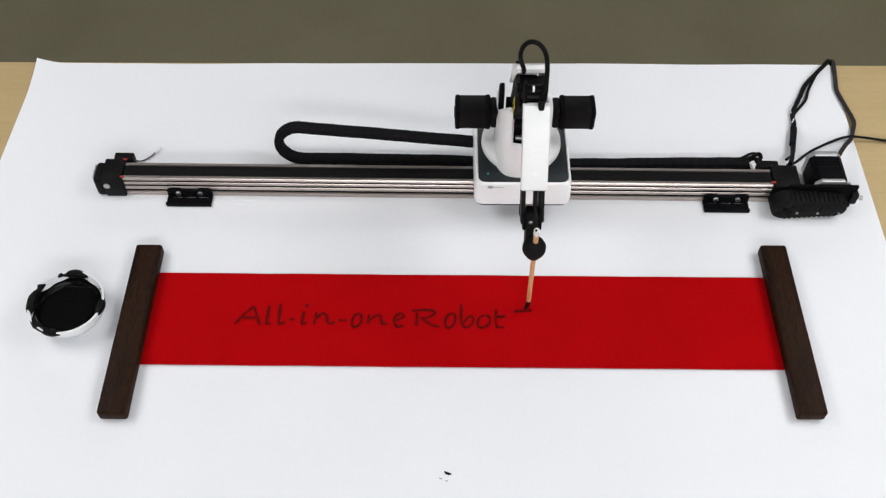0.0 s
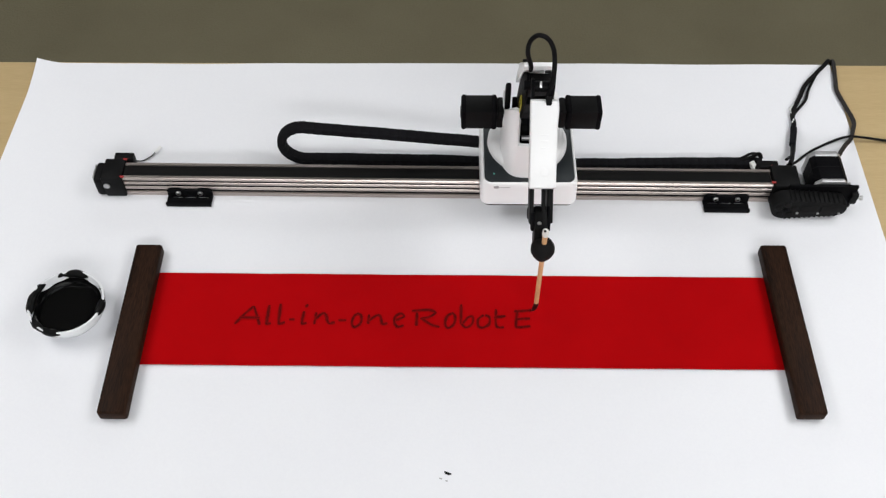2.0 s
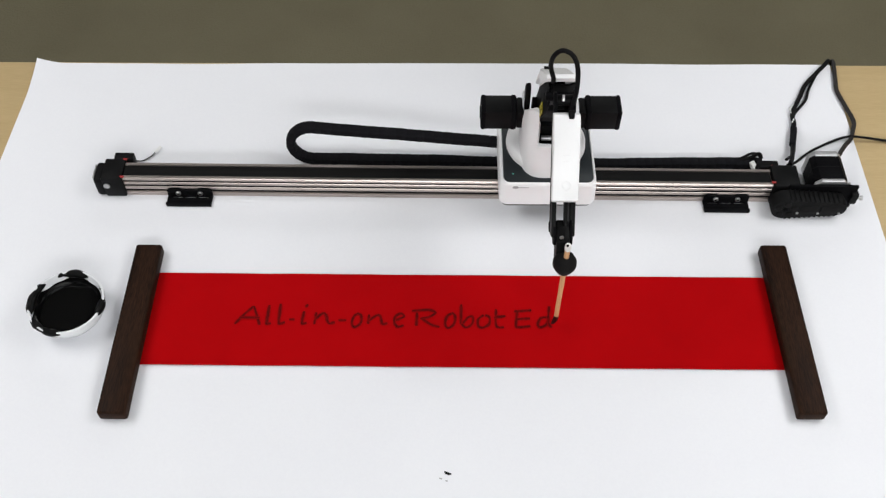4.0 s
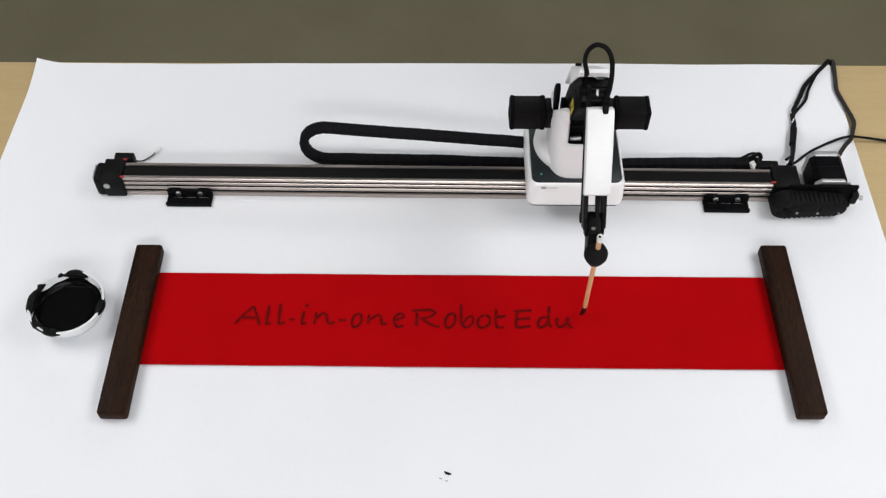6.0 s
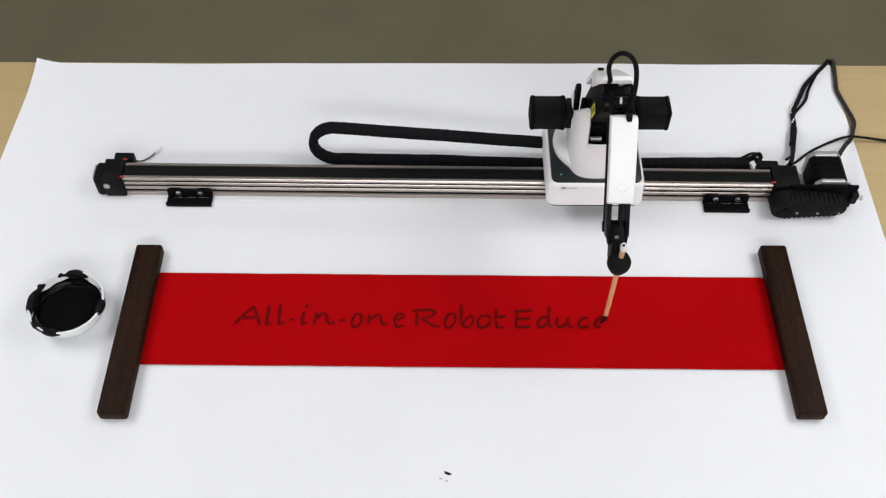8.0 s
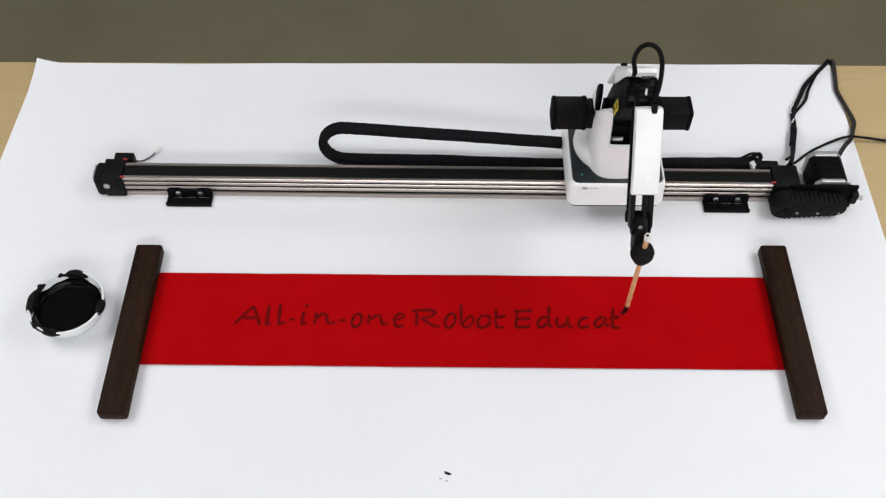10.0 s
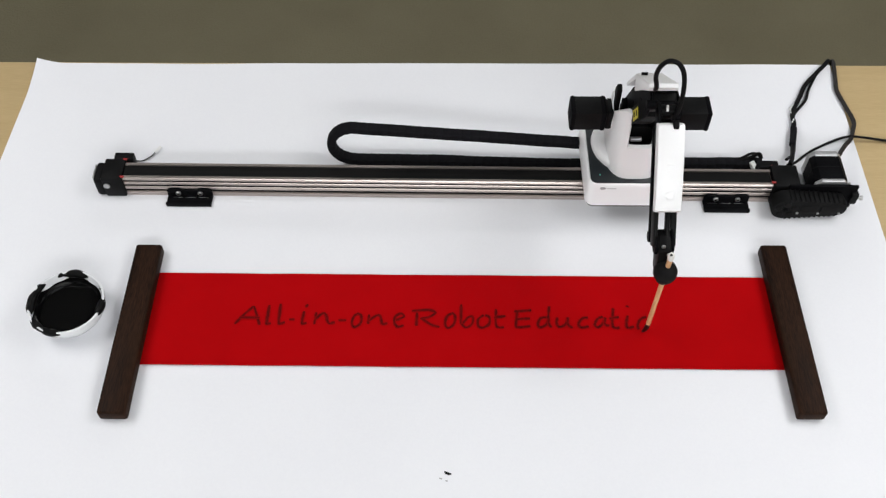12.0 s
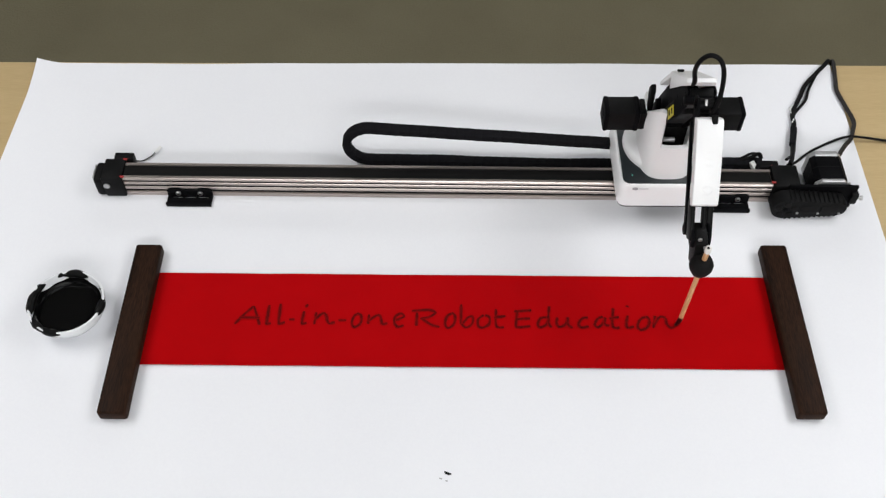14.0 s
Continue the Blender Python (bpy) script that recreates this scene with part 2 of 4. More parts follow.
def papers():
    def lift(x, y):
        n = 0.0005 * noise.noise(Vector((x * 3.0, y * 3.0, 0.3)))
        corner = max(0.0, (-0.754 - x) / 0.046) * max(0.0, (y - 0.20) / 0.084)
        edge = max(0.0, (y - 0.262) / 0.022)
        n += 0.013 * min(corner, 1.0) ** 1.3 + edge * 0.0022 * (0.5 + noise.noise(Vector((x * 5.0, 2.0, 0))))
        return n
    p = sheet("white_paper", -0.800, 0.7525, -0.66, 0.2840, 0.0018, 110, 80, 0.0008, PAPER, lift)
    for v in p.data.vertices:
        # the sheet is cut a little askew
        x, y = v.co.x, v.co.y
        v.co.x += 0.040 * max(0.0, y + 0.01) * max(0.0, -x / 0.8)
        v.co.y -= 0.004 * min(1.0, max(0.0, (0.05 - x) / 0.5)) * max(0.0, (y + 0.66) / 0.944)
    tagged(p, "large white drawing paper covering the wooden table", "paper")

    def ripple(x, y):
        return 0.0003 * noise.noise(Vector((x * 12, y * 12, 4))) + 0.0010 * max(0, (abs(y) - 0.080) / 0.008) * (1 + noise.noise(Vector((x * 14, 7, 0))))
    r = sheet("red_paper_strip", -0.522, 0.522, -0.0875, 0.0855, 0.0, 150, 24, 0.0006, RED, ripple)
    r.matrix_basis = pose(0.0315, -0.3040, 0.0040, 0, 0, -0.28)
    tagged(r, "long red paper strip with black handwriting, held by paperweights", "paper")
    for x, y, s in ((0.008, -0.5655, 1.0), (-0.002, -0.5735, 0.45), (0.0065, -0.577, 0.4)):
        bm = bmesh.new()
        ring = [bm.verts.new((0.0052 * s * math.cos(a) * (1 + 0.25 * math.sin(3 * a)), 0.0026 * s * math.sin(a) * (1 + 0.3 * math.cos(2 * a)), 0.0)) for a in [k * math.pi / 10 for k in range(20)]]
        face = bm.faces.new(ring)
        ext = bmesh.ops.extrude_face_region(bm, geom=[face])
        bmesh.ops.translate(bm, vec=(0, 0, 0.0006), verts=[v for v in ext["geom"] if isinstance(v, bmesh.types.BMVert)])
        spot = part("ink_spot", bm, THICK_INK if s > 0.9 else GREY, m=pose(x, y, 0.0019, 0, 0, -20))
        tagged(spot, "small dried ink spot on the white paper", "stain", "ink spots")


def paperweight(x, y, rz):
    w = part("paperweight", box(0.0435, 0.311, 0.0225, (0, 0, 0.01125), 0.0045, 3), DARKWOOD, m=pose(x, y, 0.0046, 0, 0, rz))
    return tagged(w, "dark-stained wooden bar paperweight on the red paper", "paperweight", "paperweights")


def bowl():
    b = empty("ink_bowl", pose(-0.5915, -0.3012, 0.0026))
    tagged(b, "white porcelain bowl of black ink with ink-smeared rim", "bowl")
    outer = [(0.0, 0.004), (0.026, 0.004), (0.028, 0.0), (0.031, 0.0), (0.033, 0.005), (0.048, 0.013), (0.0560, 0.026), (0.0588, 0.040), (0.0590, 0.0445),
             (0.0575, 0.0455), (0.0555, 0.0445), (0.051, 0.031), (0.043, 0.019), (0.030, 0.010), (0.0, 0.008)]
    part("shell", lathe(outer, 64), PORCELAIN, b)
    part("ink", lathe([(0.0, 0.0270), (0.0466, 0.0270), (0.0473, 0.0264), (0.046, 0.0245), (0.0, 0.0245)], 64), WET_INK, b, "glossy black ink")
    # ink dried on the inner wall, with an uneven upper edge
    bm = bmesh.new()
    seg, rings = 96, []
    for k in range(seg):
        a = 2 * math.pi * k / seg
        top = 0.0395 + 0.0065 * noise.noise(Vector((2.2 * math.cos(a), 2.2 * math.sin(a), 1.0))) + 0.0020 * math.cos(a + 1.2)
        deg = math.degrees(a)
        top -= 0.008 * (math.exp(-((deg - 48) / 20) ** 2) + math.exp(-((deg - 130) / 18) ** 2))
        col = []
        for s in range(5):
            z = 0.0225 + (top - 0.0225) * s / 4
            r = np.interp(z, [0.019, 0.031, 0.0445], [0.043, 0.051, 0.0555]) - 0.0006
            col.append(bm.verts.new((r * math.cos(a), r * math.sin(a), z)))
        rings.append(col)
    for k in range(seg):
        p, q = rings[k], rings[(k + 1) % seg]
        for s in range(4):
            bm.faces.new((p[s], q[s], q[s + 1], p[s + 1]))
    part("ink_film", bm, WET_INK, b, "black ink clinging to the inner wall")
    # thick blobs of ink folded over the rim, lumpy and tapering at both ends
    for deg, width, fat in ((86, 44, 0.0066), (152, 26, 0.0050), (178, 52, 0.0070), (228, 36, 0.0058), (256, 40, 0.0064), (352, 34, 0.0066), (30, 12, 0.0026), (112, 12, 0.0034)):
        bm = bmesh.new()
        cols, n = [], 18
        for k in range(n + 1):
            a = radians(deg + width * (k / n - 0.5))
            f = fat * max(0.10, math.sin(math.pi * k / n)) ** 0.4 * (1 + 0.2 * noise.noise(Vector((deg * 0.1 + k * 0.2, 1, 2))))
            sag = 0.0025 * (1 + noise.noise(Vector((k * 0.12, deg * 0.37, 5))))
            ring = []
            for j in range(10):
                u = 2 * math.pi * j / 10
                lump = 1 + 0.05 * noise.noise(Vector((k * 0.25, j * 0.5, deg * 0.37)))
                rr, zz = 0.0558 + f * lump * math.cos(u), 0.0432 - sag + f * 1.05 * lump * math.sin(u)
                ring.append(bm.verts.new((rr * math.cos(a), rr * math.sin(a), zz)))
            cols.append(ring)
        for p, q in zip(cols, cols[1:]):
            for j in range(10):
                bm.faces.new((p[j], q[j], q[(j + 1) % 10], p[(j + 1) % 10]))
        bm.faces.new(cols[0])
        bm.faces.new(cols[-1][::-1])
        part("ink_smear", bm, THICK_INK, b, "thick black ink over the rim")


room()
table()
papers()
paperweight(-0.4895, -0.3285, -0.55)
paperweight(0.5500, -0.3245, 0.35)
bowl()

# ---- the linear rail ----
RAIL = pose(0, -0.0350, 0.0022, 0, 0, -0.5)


def rail():
    r = empty("linear_rail", RAIL)
    tagged(r, "long aluminium linear rail with black belt and end blocks on paper", "rail")
    # grooved extrusion: its section runs in y and z
    sec = [(-0.0182, 0.0), (-0.0182, 0.0080), (-0.0135, 0.0090), (-0.0135, 0.0112)]
    for low, high in ((0.0122, 0.0212), (0.0244, 0.0326), (0.0352, 0.0424)):
        # each rib bulges forward, with a groove above it
        sec += [(-0.0152 - 0.0022 * math.sin(math.pi * k / 6), low + (high - low) * k / 6) for k in range(7)]
        sec += [(-0.0135, high + 0.0006), (-0.0135, high + 0.0022)] if high < 0.04 else []
    sec += [(-0.0148, 0.0430), (-0.0105, 0.0430), (-0.0105, 0.0395), (0.0135, 0.0395), (0.0135, 0.0430), (0.0185, 0.0430), (0.0195, 0.0420), (0.0195, 0.0)]
    bm = prism([(y, z) for y, z in sec], 1.122, "X", (0.006, 0, 0))
    part("extrusion", bm, STEEL, r, "grooved brushed aluminium", smooth=False)
    part("belt", box(1.118, 0.022, 0.0022, (0.006, 0.0015, 0.0411), 0.0004), BELT, r, "flat black drive belt")
    # black strips in the grooves stand in for the shade there
    part("guide_strip", box(1.122, 0.0014, 0.0030, (0.006, -0.0152, 0.0229)), BLACKMETAL, r, smooth=False)
    part("guide_strip", box(1.122, 0.0014, 0.0022, (0.006, -0.0150, 0.0105)), BLACKMETAL, r, smooth=False)
    part("guide_strip", box(1.122, 0.0012, 0.0016, (0.006, -0.0156, 0.0339)), BLACKMETAL, r, smooth=False)
    # left end block
    e = part("end_block", box(0.036, 0.048, 0.047, (-0.571, 0.001, 0.0235), 0.003), BLACK, r, "black plastic end block")
    part("end_cap", box(0.018, 0.044, 0.042, (-0.595, 0.000, 0.021), 0.006, 3), BLACK, e)
    part("end_plate", box(0.003, 0.030, 0.030, (-0.6045, 0.001, 0.026), 0.001), SCREW, e, "silver end plate")
    part("cap_bolt", cyl(0.0055, 0.003, (-0.581, -0.0240, 0.030), "Y", 20, bevel=0.0008), SCREW, e)
    part("limit_switch", box(0.034, 0.016, 0.026, (-0.558, 0.031, 0.0345), 0.003), BLACK, e)
    for x, y, z in ((-0.5545, 0.0232, 0.0462), (-0.552, -0.0170, 0.0472)):
        part("red_clip", box(0.007, 0.004, 0.002, (x, y, z), 0.0008), REDPLASTIC, e, "small red plastic clip")
    # right end block
    e = part("end_block", box(0.046, 0.050, 0.049, (0.590, 0.001, 0.0245), 0.004), BLACK, r, "black plastic end block")
    part("limit_switch", box(0.036, 0.016, 0.022, (0.566, 0.031, 0.034), 0.003), BLACK, e)
    for x, y, z in ((0.572, 0.0245, 0.0455), (0.566, -0.0150, 0.0490)):
        part("red_clip", box(0.007, 0.004, 0.002, (x, y, z), 0.0008), REDPLASTIC, e, "small red plastic clip")


def foot(x):
    f = empty("rail_foot", RAIL @ pose(x, 0, 0))
    tagged(f, "black metal foot bracket bolted to the rail", "bracket", "rail feet")
    bm = prism([(-0.039, 0.0), (0.039, 0.0), (0.039, 0.017), (0.034, 0.021), (0.017, 0.021), (0.013, 0.018), (-0.013, 0.018), (-0.017, 0.021), (-0.034, 0.021), (-0.039, 0.017)],
               0.004, "Y", (0, -0.0208, 0), 0.0006)
    part("upright", bm, BLACKMETAL, f)
    part("flange", box(0.078, 0.0170, 0.005, (0, -0.0353, 0.0025), 0.0012), BLACKMETAL, f)
    for tx, tw in ((-0.0355, 0.007), (-0.012, 0.004), (0.012, 0.004), (0.0355, 0.007)):
        part("web", box(tw, 0.0070, 0.0048, (tx, -0.0252, 0.0025), 0.0006), BLACKMETAL, f)
    part("lip", box(0.078, 0.0035, 0.009, (0, -0.0425, 0.0045), 0.001), BLACKMETAL, f)
    for sx in (-0.019, 0.019):
        s = part("bolt", cyl(0.0046, 0.004, (sx, -0.0248, 0.0130), "Y", 16, bevel=0.0008), SCREW, f, "steel socket bolt")
        part("socket", cyl(0.0020, 0.0008, (sx, -0.0271, 0.0130), "Y", 6), BLACK, s)


def drive():
    d = empty("drive_unit", RAIL @ pose(0.64, 0, 0))
    tagged(d, "black stepper motor with belt housing at the rail end", "motor")
    m = part("motor", prism(rounded(0.056, 0.055, 0.008, 1, 0.024, 0.031), 0.052, "Y", (0, 0.014, 0), 0.001), BLACKMETAL, d, "black laminated motor body")
    for y, deep in ((0.0430, 0.012), (-0.0175, 0.007)):
        part("end_bell", prism(rounded(0.0575, 0.0570, 0.010, 1, 0.024, 0.031), deep, "Y", (0, y, 0), 0.0012), CASTMETAL, m, "silver cast end bell")
    part("seam", prism(rounded(0.0566, 0.0556, 0.008, 1, 0.024, 0.031), 0.0012, "Y", (0, 0.014, 0)), BLACK, m)
    for sx in (-1, 1):
        part("motor_bolt", cyl(0.0035, 0.003, (0.026 + sx * 0.024, -0.0225, 0.055), "Y", 12), SCREW, m)
    part("motor_plate", box(0.118, 0.005, 0.056, (0.008, -0.0265, 0.028), 0.0015), BLACKMETAL, d)
    # belt housing: a stadium with ribs on its rim and openings marked on its face
    n, pts = 14, []
    for k in range(n + 1):
        a = math.pi / 2 + math.pi * k / n
        pts.append((-0.055 + 0.024 * math.cos(a), 0.0248 + 0.024 * math.sin(a)))
    for k in range(n + 1):
        a = -math.pi / 2 + math.pi * k / n
        pts.append((0.032 + 0.0165 * math.cos(a), 0.0262 + 0.0165 * math.sin(a)))
    h = part("belt_housing", prism(pts, 0.026, "Y", (0, -0.043, 0), 0.002), HOUSING, d, "ribbed black belt housing")
    for k in range(11):
        x = -0.050 + 0.0082 * k
        part("rib", box(0.0030, 0.025, 0.004, (x, -0.043, 0.0487 - 0.0062 * (k / 10)), 0.0008), BLACK, h)
    for k in range(11):
        x = -0.050 + 0.0082 * k
        part("rib", box(0.0044, 0.0262, 0.0050, (x, -0.043, 0.0018 + 0.0085 * (k / 10)), 0.0014), BLACK, h)
    # flat black pieces stand in for the shade inside the openings
    for k in range(5):
        a = radians(90 + 72 * k)
        part("hole_rim", cyl(0.0062, 0.0030, (-0.055 + 0.0140 * math.cos(a), -0.0560, 0.0248 + 0.0140 * math.sin(a)), "Y", 18, bevel=0.0008), HOUSING, h)
        part("hole", cyl(0.0046, 0.0015, (-0.055 + 0.0140 * math.cos(a), -0.0571, 0.0248 + 0.0140 * math.sin(a)), "Y", 14), RUBBER, h)
    part("hub", cyl(0.005, 0.003, (-0.055, -0.0570, 0.0248), "Y", 16, bevel=0.0008), BLACKMETAL, h)
    for sx, sw in ((-0.016, 0.026), (0.018, 0.024)):
        part("slot_rim", box(sw + 0.005, 0.0030, 0.019, (sx, -0.0560, 0.0262), 0.0012), HOUSING, h)
        part("slot", box(sw, 0.0015, 0.013, (sx, -0.0571, 0.0262), 0.0006), RUBBER, h)
    for x in (-0.034, 0.001, 0.037):
        part("housing_screw", cyl(0.0022, 0.002, (x, -0.0570, 0.018), "Y", 10), SCREW, h)
    part("tension_arm", box(0.013, 0.012, 0.026, (0.064, -0.031, 0.030), 0.003), BLACK, d)
    s = part("tension_screw", cyl(0.0026, 0.014, (0.072, -0.031, 0.029), "X", 12), SCREW, d, "steel tension screw")
    part("screw_head", cyl(0.0042, 0.004, (0.078, -0.031, 0.029), "X", 12, bevel=0.0008), SCREW, s)


def cables():
    def cable(points, r, mat, label, wobble=0.0, name="cable"):
        c = part(name, tube([(x / 1000, y / 1000, z / 1000) for x, y, z in points], r, 10, 8, wobble=wobble), mat)
        return tagged(c, label, "cable", "cables by the motor")
    cable([(606, -6, 42), (618, 20, 30), (634, 66, 12), (648, 118, 8), (652, 150, 7), (676, 196, 7), (690, 222, 8), (714, 250, 9), (738, 276, 9), (750, 292, 6), (752, 302, -20)], 0.0042, CABLE, "black cable bundle curving to the table edge", 0.08)
    cable([(600, 2, 45), (626, 36, 22), (639, 75, 9), (645, 116, 6), (656, 150, 6), (682, 182, 7), (697, 216, 7), (722, 258, 7), (744, 286, 7), (750, 302, -20)], 0.0026, CABLE, "thin black cable twisted round the bundle")
    cable([(633, 66, 12), (640, 90, 12), (644, 108, 12)], 0.0060, SLEEVE, "black heat-shrink joint on the cable bundle", 0.05, "cable_joint")
    cable([(642, 118, 16), (650, 135, 10), (648, 158, 9), (658, 172, 8)], 0.0012, WHITEPLUG, "thin pale wire beside the bundle", name="wire")
    cable([(761, 303, -20), (760, 292, 4), (752, 240, 7), (748, 208, 7), (755, 167, 7), (761, 131, 7), (753, 104, 8), (743, 82, 11), (727, 62, 18), (713, 42, 26), (700, 22, 33), (688, 6, 36)], 0.0040, BROWNCABLE, "dark brown sleeved cable running to the motor", 0.04)
    cable([(602, -6, 40), (626, 16, 22), (659, 47, 14), (696, 71, 10), (730, 87, 9), (753, 87, 12), (810, 84, 5), (900, 70, 4), (1010, 60, 4)], 0.0024, CABLE, "single thin black cable across the table")
    cable([(-556, 2, 46), (-545, 24, 8), (-529, 36, 5), (-520, 48, 6)], 0.0012, CABLE, "short thin black wire beside the rail", name="wire")
    cable([(-521, 46, 6), (-512, 58, 9)], 0.0024, WHITEPLUG, "small white connector on the wire", name="connector")


rail()
foot(-0.4415)
foot(0.4920)
drive()
cables()

# ---- the robot arm ----
L1, L2 = 0.2278, 0.185
GRIP_Y, GRIP_Z, LEAN_X, LEAN_Y = -0.0335, -0.0285, 4.1, -1.0
SHOULDER = Vector((0.0, 0.0, 0.138))
BASE_Z = 0.0475


def robot():
    root = empty("robot_arm", pose(0.133, -0.021, BASE_Z))
    tagged(root, "white and black desktop robot arm riding on the rail", "robot")
    part("carriage", box(0.120, 0.070, 0.004, (0, -0.012, 0.0005), 0.002), BLACKMETAL, root)
    # black plate widened to draw the shadow gap under the base
    part("skirt", prism(rounded(0.1565, 0.1575, 0.014), 0.004, "Z", (0.0015, -0.0025, 0.0012)), BLACK, root, smooth=False)
    # base shell with a dark inset top
    bm = bmesh.new()
    rings = []
    for inset, z, rad, flare in ((0.004, 0.003, 0.011, 0.005), (0.0008, 0.0055, 0.014, 0.005), (0.0, 0.009, 0.015, 0.0045), (0.0010, 0.044, 0.015, 0.0005), (0.0026, 0.050, 0.0145, 0), (0.005, 0.0520, 0.0125, 0), (0.0062, 0.0505, 0.0115, 0)):
        rings.append([bm.verts.new((x, y, z)) for x, y in rounded(0.162 - 2 * inset, 0.160 - 2 * inset + flare, rad, 8, 0.0015, -flare / 2)])
    for p, q in zip(rings, rings[1:]):
        for k in range(len(p)):
            bm.faces.new((p[k], p[(k + 1) % len(p)], q[(k + 1) % len(p)], q[k]))
    bm.faces.new(rings[0][::-1])
    bm.faces.new(rings[-1])
    base = part("base", bm, WHITE, root, "glossy white base shell")
    part("top_plate", prism(rounded(0.1490, 0.1475, 0.0115, 8, 0.0015), 0.003, "Z", (0, 0, 0.0505), 0.0006), PLATE, base, "dark top plate")
    part("status_light", cyl(0.0014, 0.0012, (-0.057, -0.057, 0.0522), "Z", 14), LED, base, "small green status light")
    part("logo_mark", prism([(0.0050 * math.cos(a), 0.0030 * math.sin(a)) for a in [k * math.pi / 10 for k in range(20)]], 0.0006, "Y", (-0.0535, -0.0803, 0.0450)), GREY, base, "small grey oval mark", smooth=False)
    part("logo_bar", box(0.016, 0.0006, 0.0016, (-0.0395, -0.0803, 0.0448)), PALEGREY, base, "small grey printed bar", smooth=False)
    # turret
    t = part("turret", lathe([(0.0, 0.0515), (0.066, 0.0515), (0.0672, 0.0545), (0.0662, 0.0640), (0.061, 0.0700), (0.053, 0.0730), (0.0, 0.0735)], 64, at=(0, 0.010, 0)), WHITE, root, "white swivel turret")
    # front wall and towers, one curved shell with a slot in it
    bm = bmesh.new()
    cols = []
    N = 96
    for k in range(N + 1):
        a = radians(-205 + 230 * k / N)
        c, n = math.cos(a), math.sin(a)
        x, y = math.copysign(0.0475 * abs(c) ** 0.62, c), math.copysign(0.0655 * abs(n) ** 0.8, n)
        slot = -0.0240 < x < 0.026 and y < 0
        top = 0.119 if slot else (0.158 if x > 0 else (0.145 + 0.045 * min(1.0, max(0.0, -y / 0.055)) if y < 0.010 else 0.170))
        col = []
        for s in (0.0, 0.3, 0.6, 0.85, 1.0):
            z = 0.0520 + (top - 0.0520) * s
            rise = ((z - 0.052) / 0.105) ** 0.8
            col.append((x * (1 - 0.07 * rise), y * (1 - 0.15 * rise), z))
        cols.append(col)
    outer, inner = [[[bm.verts.new((x * f, y * f, z)) for x, y, z in c] for c in cols] for f in (1.0, 0.86)]
    for c, flip in ((outer, False), (inner, True)):
        for p, q in zip(c, c[1:]):
            for s in range(4):
                f = (p[s], q[s], q[s + 1], p[s + 1])
                bm.faces.new(f[::-1] if flip else f)
    for k in range(N):
        bm.faces.new((outer[k][4], outer[k + 1][4], inner[k + 1][4], inner[k][4]))
    for k in (0, N):
        for s in range(4):
            bm.faces.new((outer[k][s], outer[k][s + 1], inner[k][s + 1], inner[k][s]))
    part("tower_shell", bm, WHITE, t, "white curved shell with an open slot")
    part("inner_frame", box(0.052, 0.050, 0.060, (0, 0.004, 0.100), 0.004), BLACK, t, "black inner frame")
    part("gear_cover", cyl(0.020, 0.058, (0, 0, 0.138), "X", 32, bevel=0.002), BLACKMETAL, t)
    part("inner_pin", cyl(0.0042, 0.018, (-0.006, -0.036, 0.117), "X", 20, bevel=0.001), CASTMETAL, t, "dark steel cross pin")
    guard = [(-0.004, 0.126), (0.014, 0.130), (0.018, 0.160), (0.016, 0.184), (0.009, 0.196), (0.000, 0.190), (-0.002, 0.165)]
    part("guard_plate", prism(guard, 0.0085, "X", (-0.0385, 0, 0), 0.002), BLACK, t, "curved black guard plate")
    fin = [(-0.020, 0.125), (0.022, 0.125), (0.020, 0.160), (0.014, 0.178), (0.008, 0.180), (0.000, 0.160), (-0.016, 0.150)]
    part("side_fin", prism(fin, 0.0018, "X", (-0.0450, 0, 0), 0.0005), WHITE, t, "thin white side fin")
    part("inner_bracket", prism([(-0.012, 0.128), (0.010, 0.128), (0.008, 0.166), (-0.002, 0.176), (-0.010, 0.160)], 0.007, "X", (-0.0275, 0, 0), 0.0015), BLACKMETAL, t)
    for s in (-1, 1):
        mo = part("arm_motor", box(0.057, 0.0395, 0.0395, (s * 0.0840, 0, 0.139), 0.003, 2), BLACK, root, "square black stepper motor")
        part("front_bell", box(0.010, 0.0420, 0.0420, (s * 0.0600, 0, 0.139), 0.004, 2), BLACKMETAL, mo)
        part("rear_bell", box(0.009, 0.0420, 0.0420, (s * 0.1085, 0, 0.139), 0.004, 2), BLACKMETAL, mo)
        part("gearbox_neck", box(0.012, 0.036, 0.038, (s * 0.0500, 0, 0.138), 0.004), BLACK, mo)
        part("bearing_cap", cyl(0.010, 0.002, (s * 0.1131, 0, 0.139), "X", 24), BLACKMETAL, mo)

    # rear arm: its own z runs from the shoulder to the elbow, -y is forward
    rear = part("rear_arm", box(0.030, 0.020, 0.112, (-0.006, 0.010, 0.062), 0.003), BLACK, root, "black rear arm under a white back cover")
    outline = [(-0.020, -0.022), (0.016, -0.024), (0.026, 0.0), (0.030, 0.060), (0.027, 0.100), (0.002, 0.164), (-0.008, 0.172), (-0.022, 0.160), (-0.030, 0.140), (-0.030, 0.110), (-0.026, 0.060), (-0.026, 0.020)]
    for x in (-0.0205, 0.018):
        pl = part("side_plate", prism(outline, 0.003, "X", (x, 0, 0), 0.0006), BLACKMETAL, rear, "black perforated side plate")
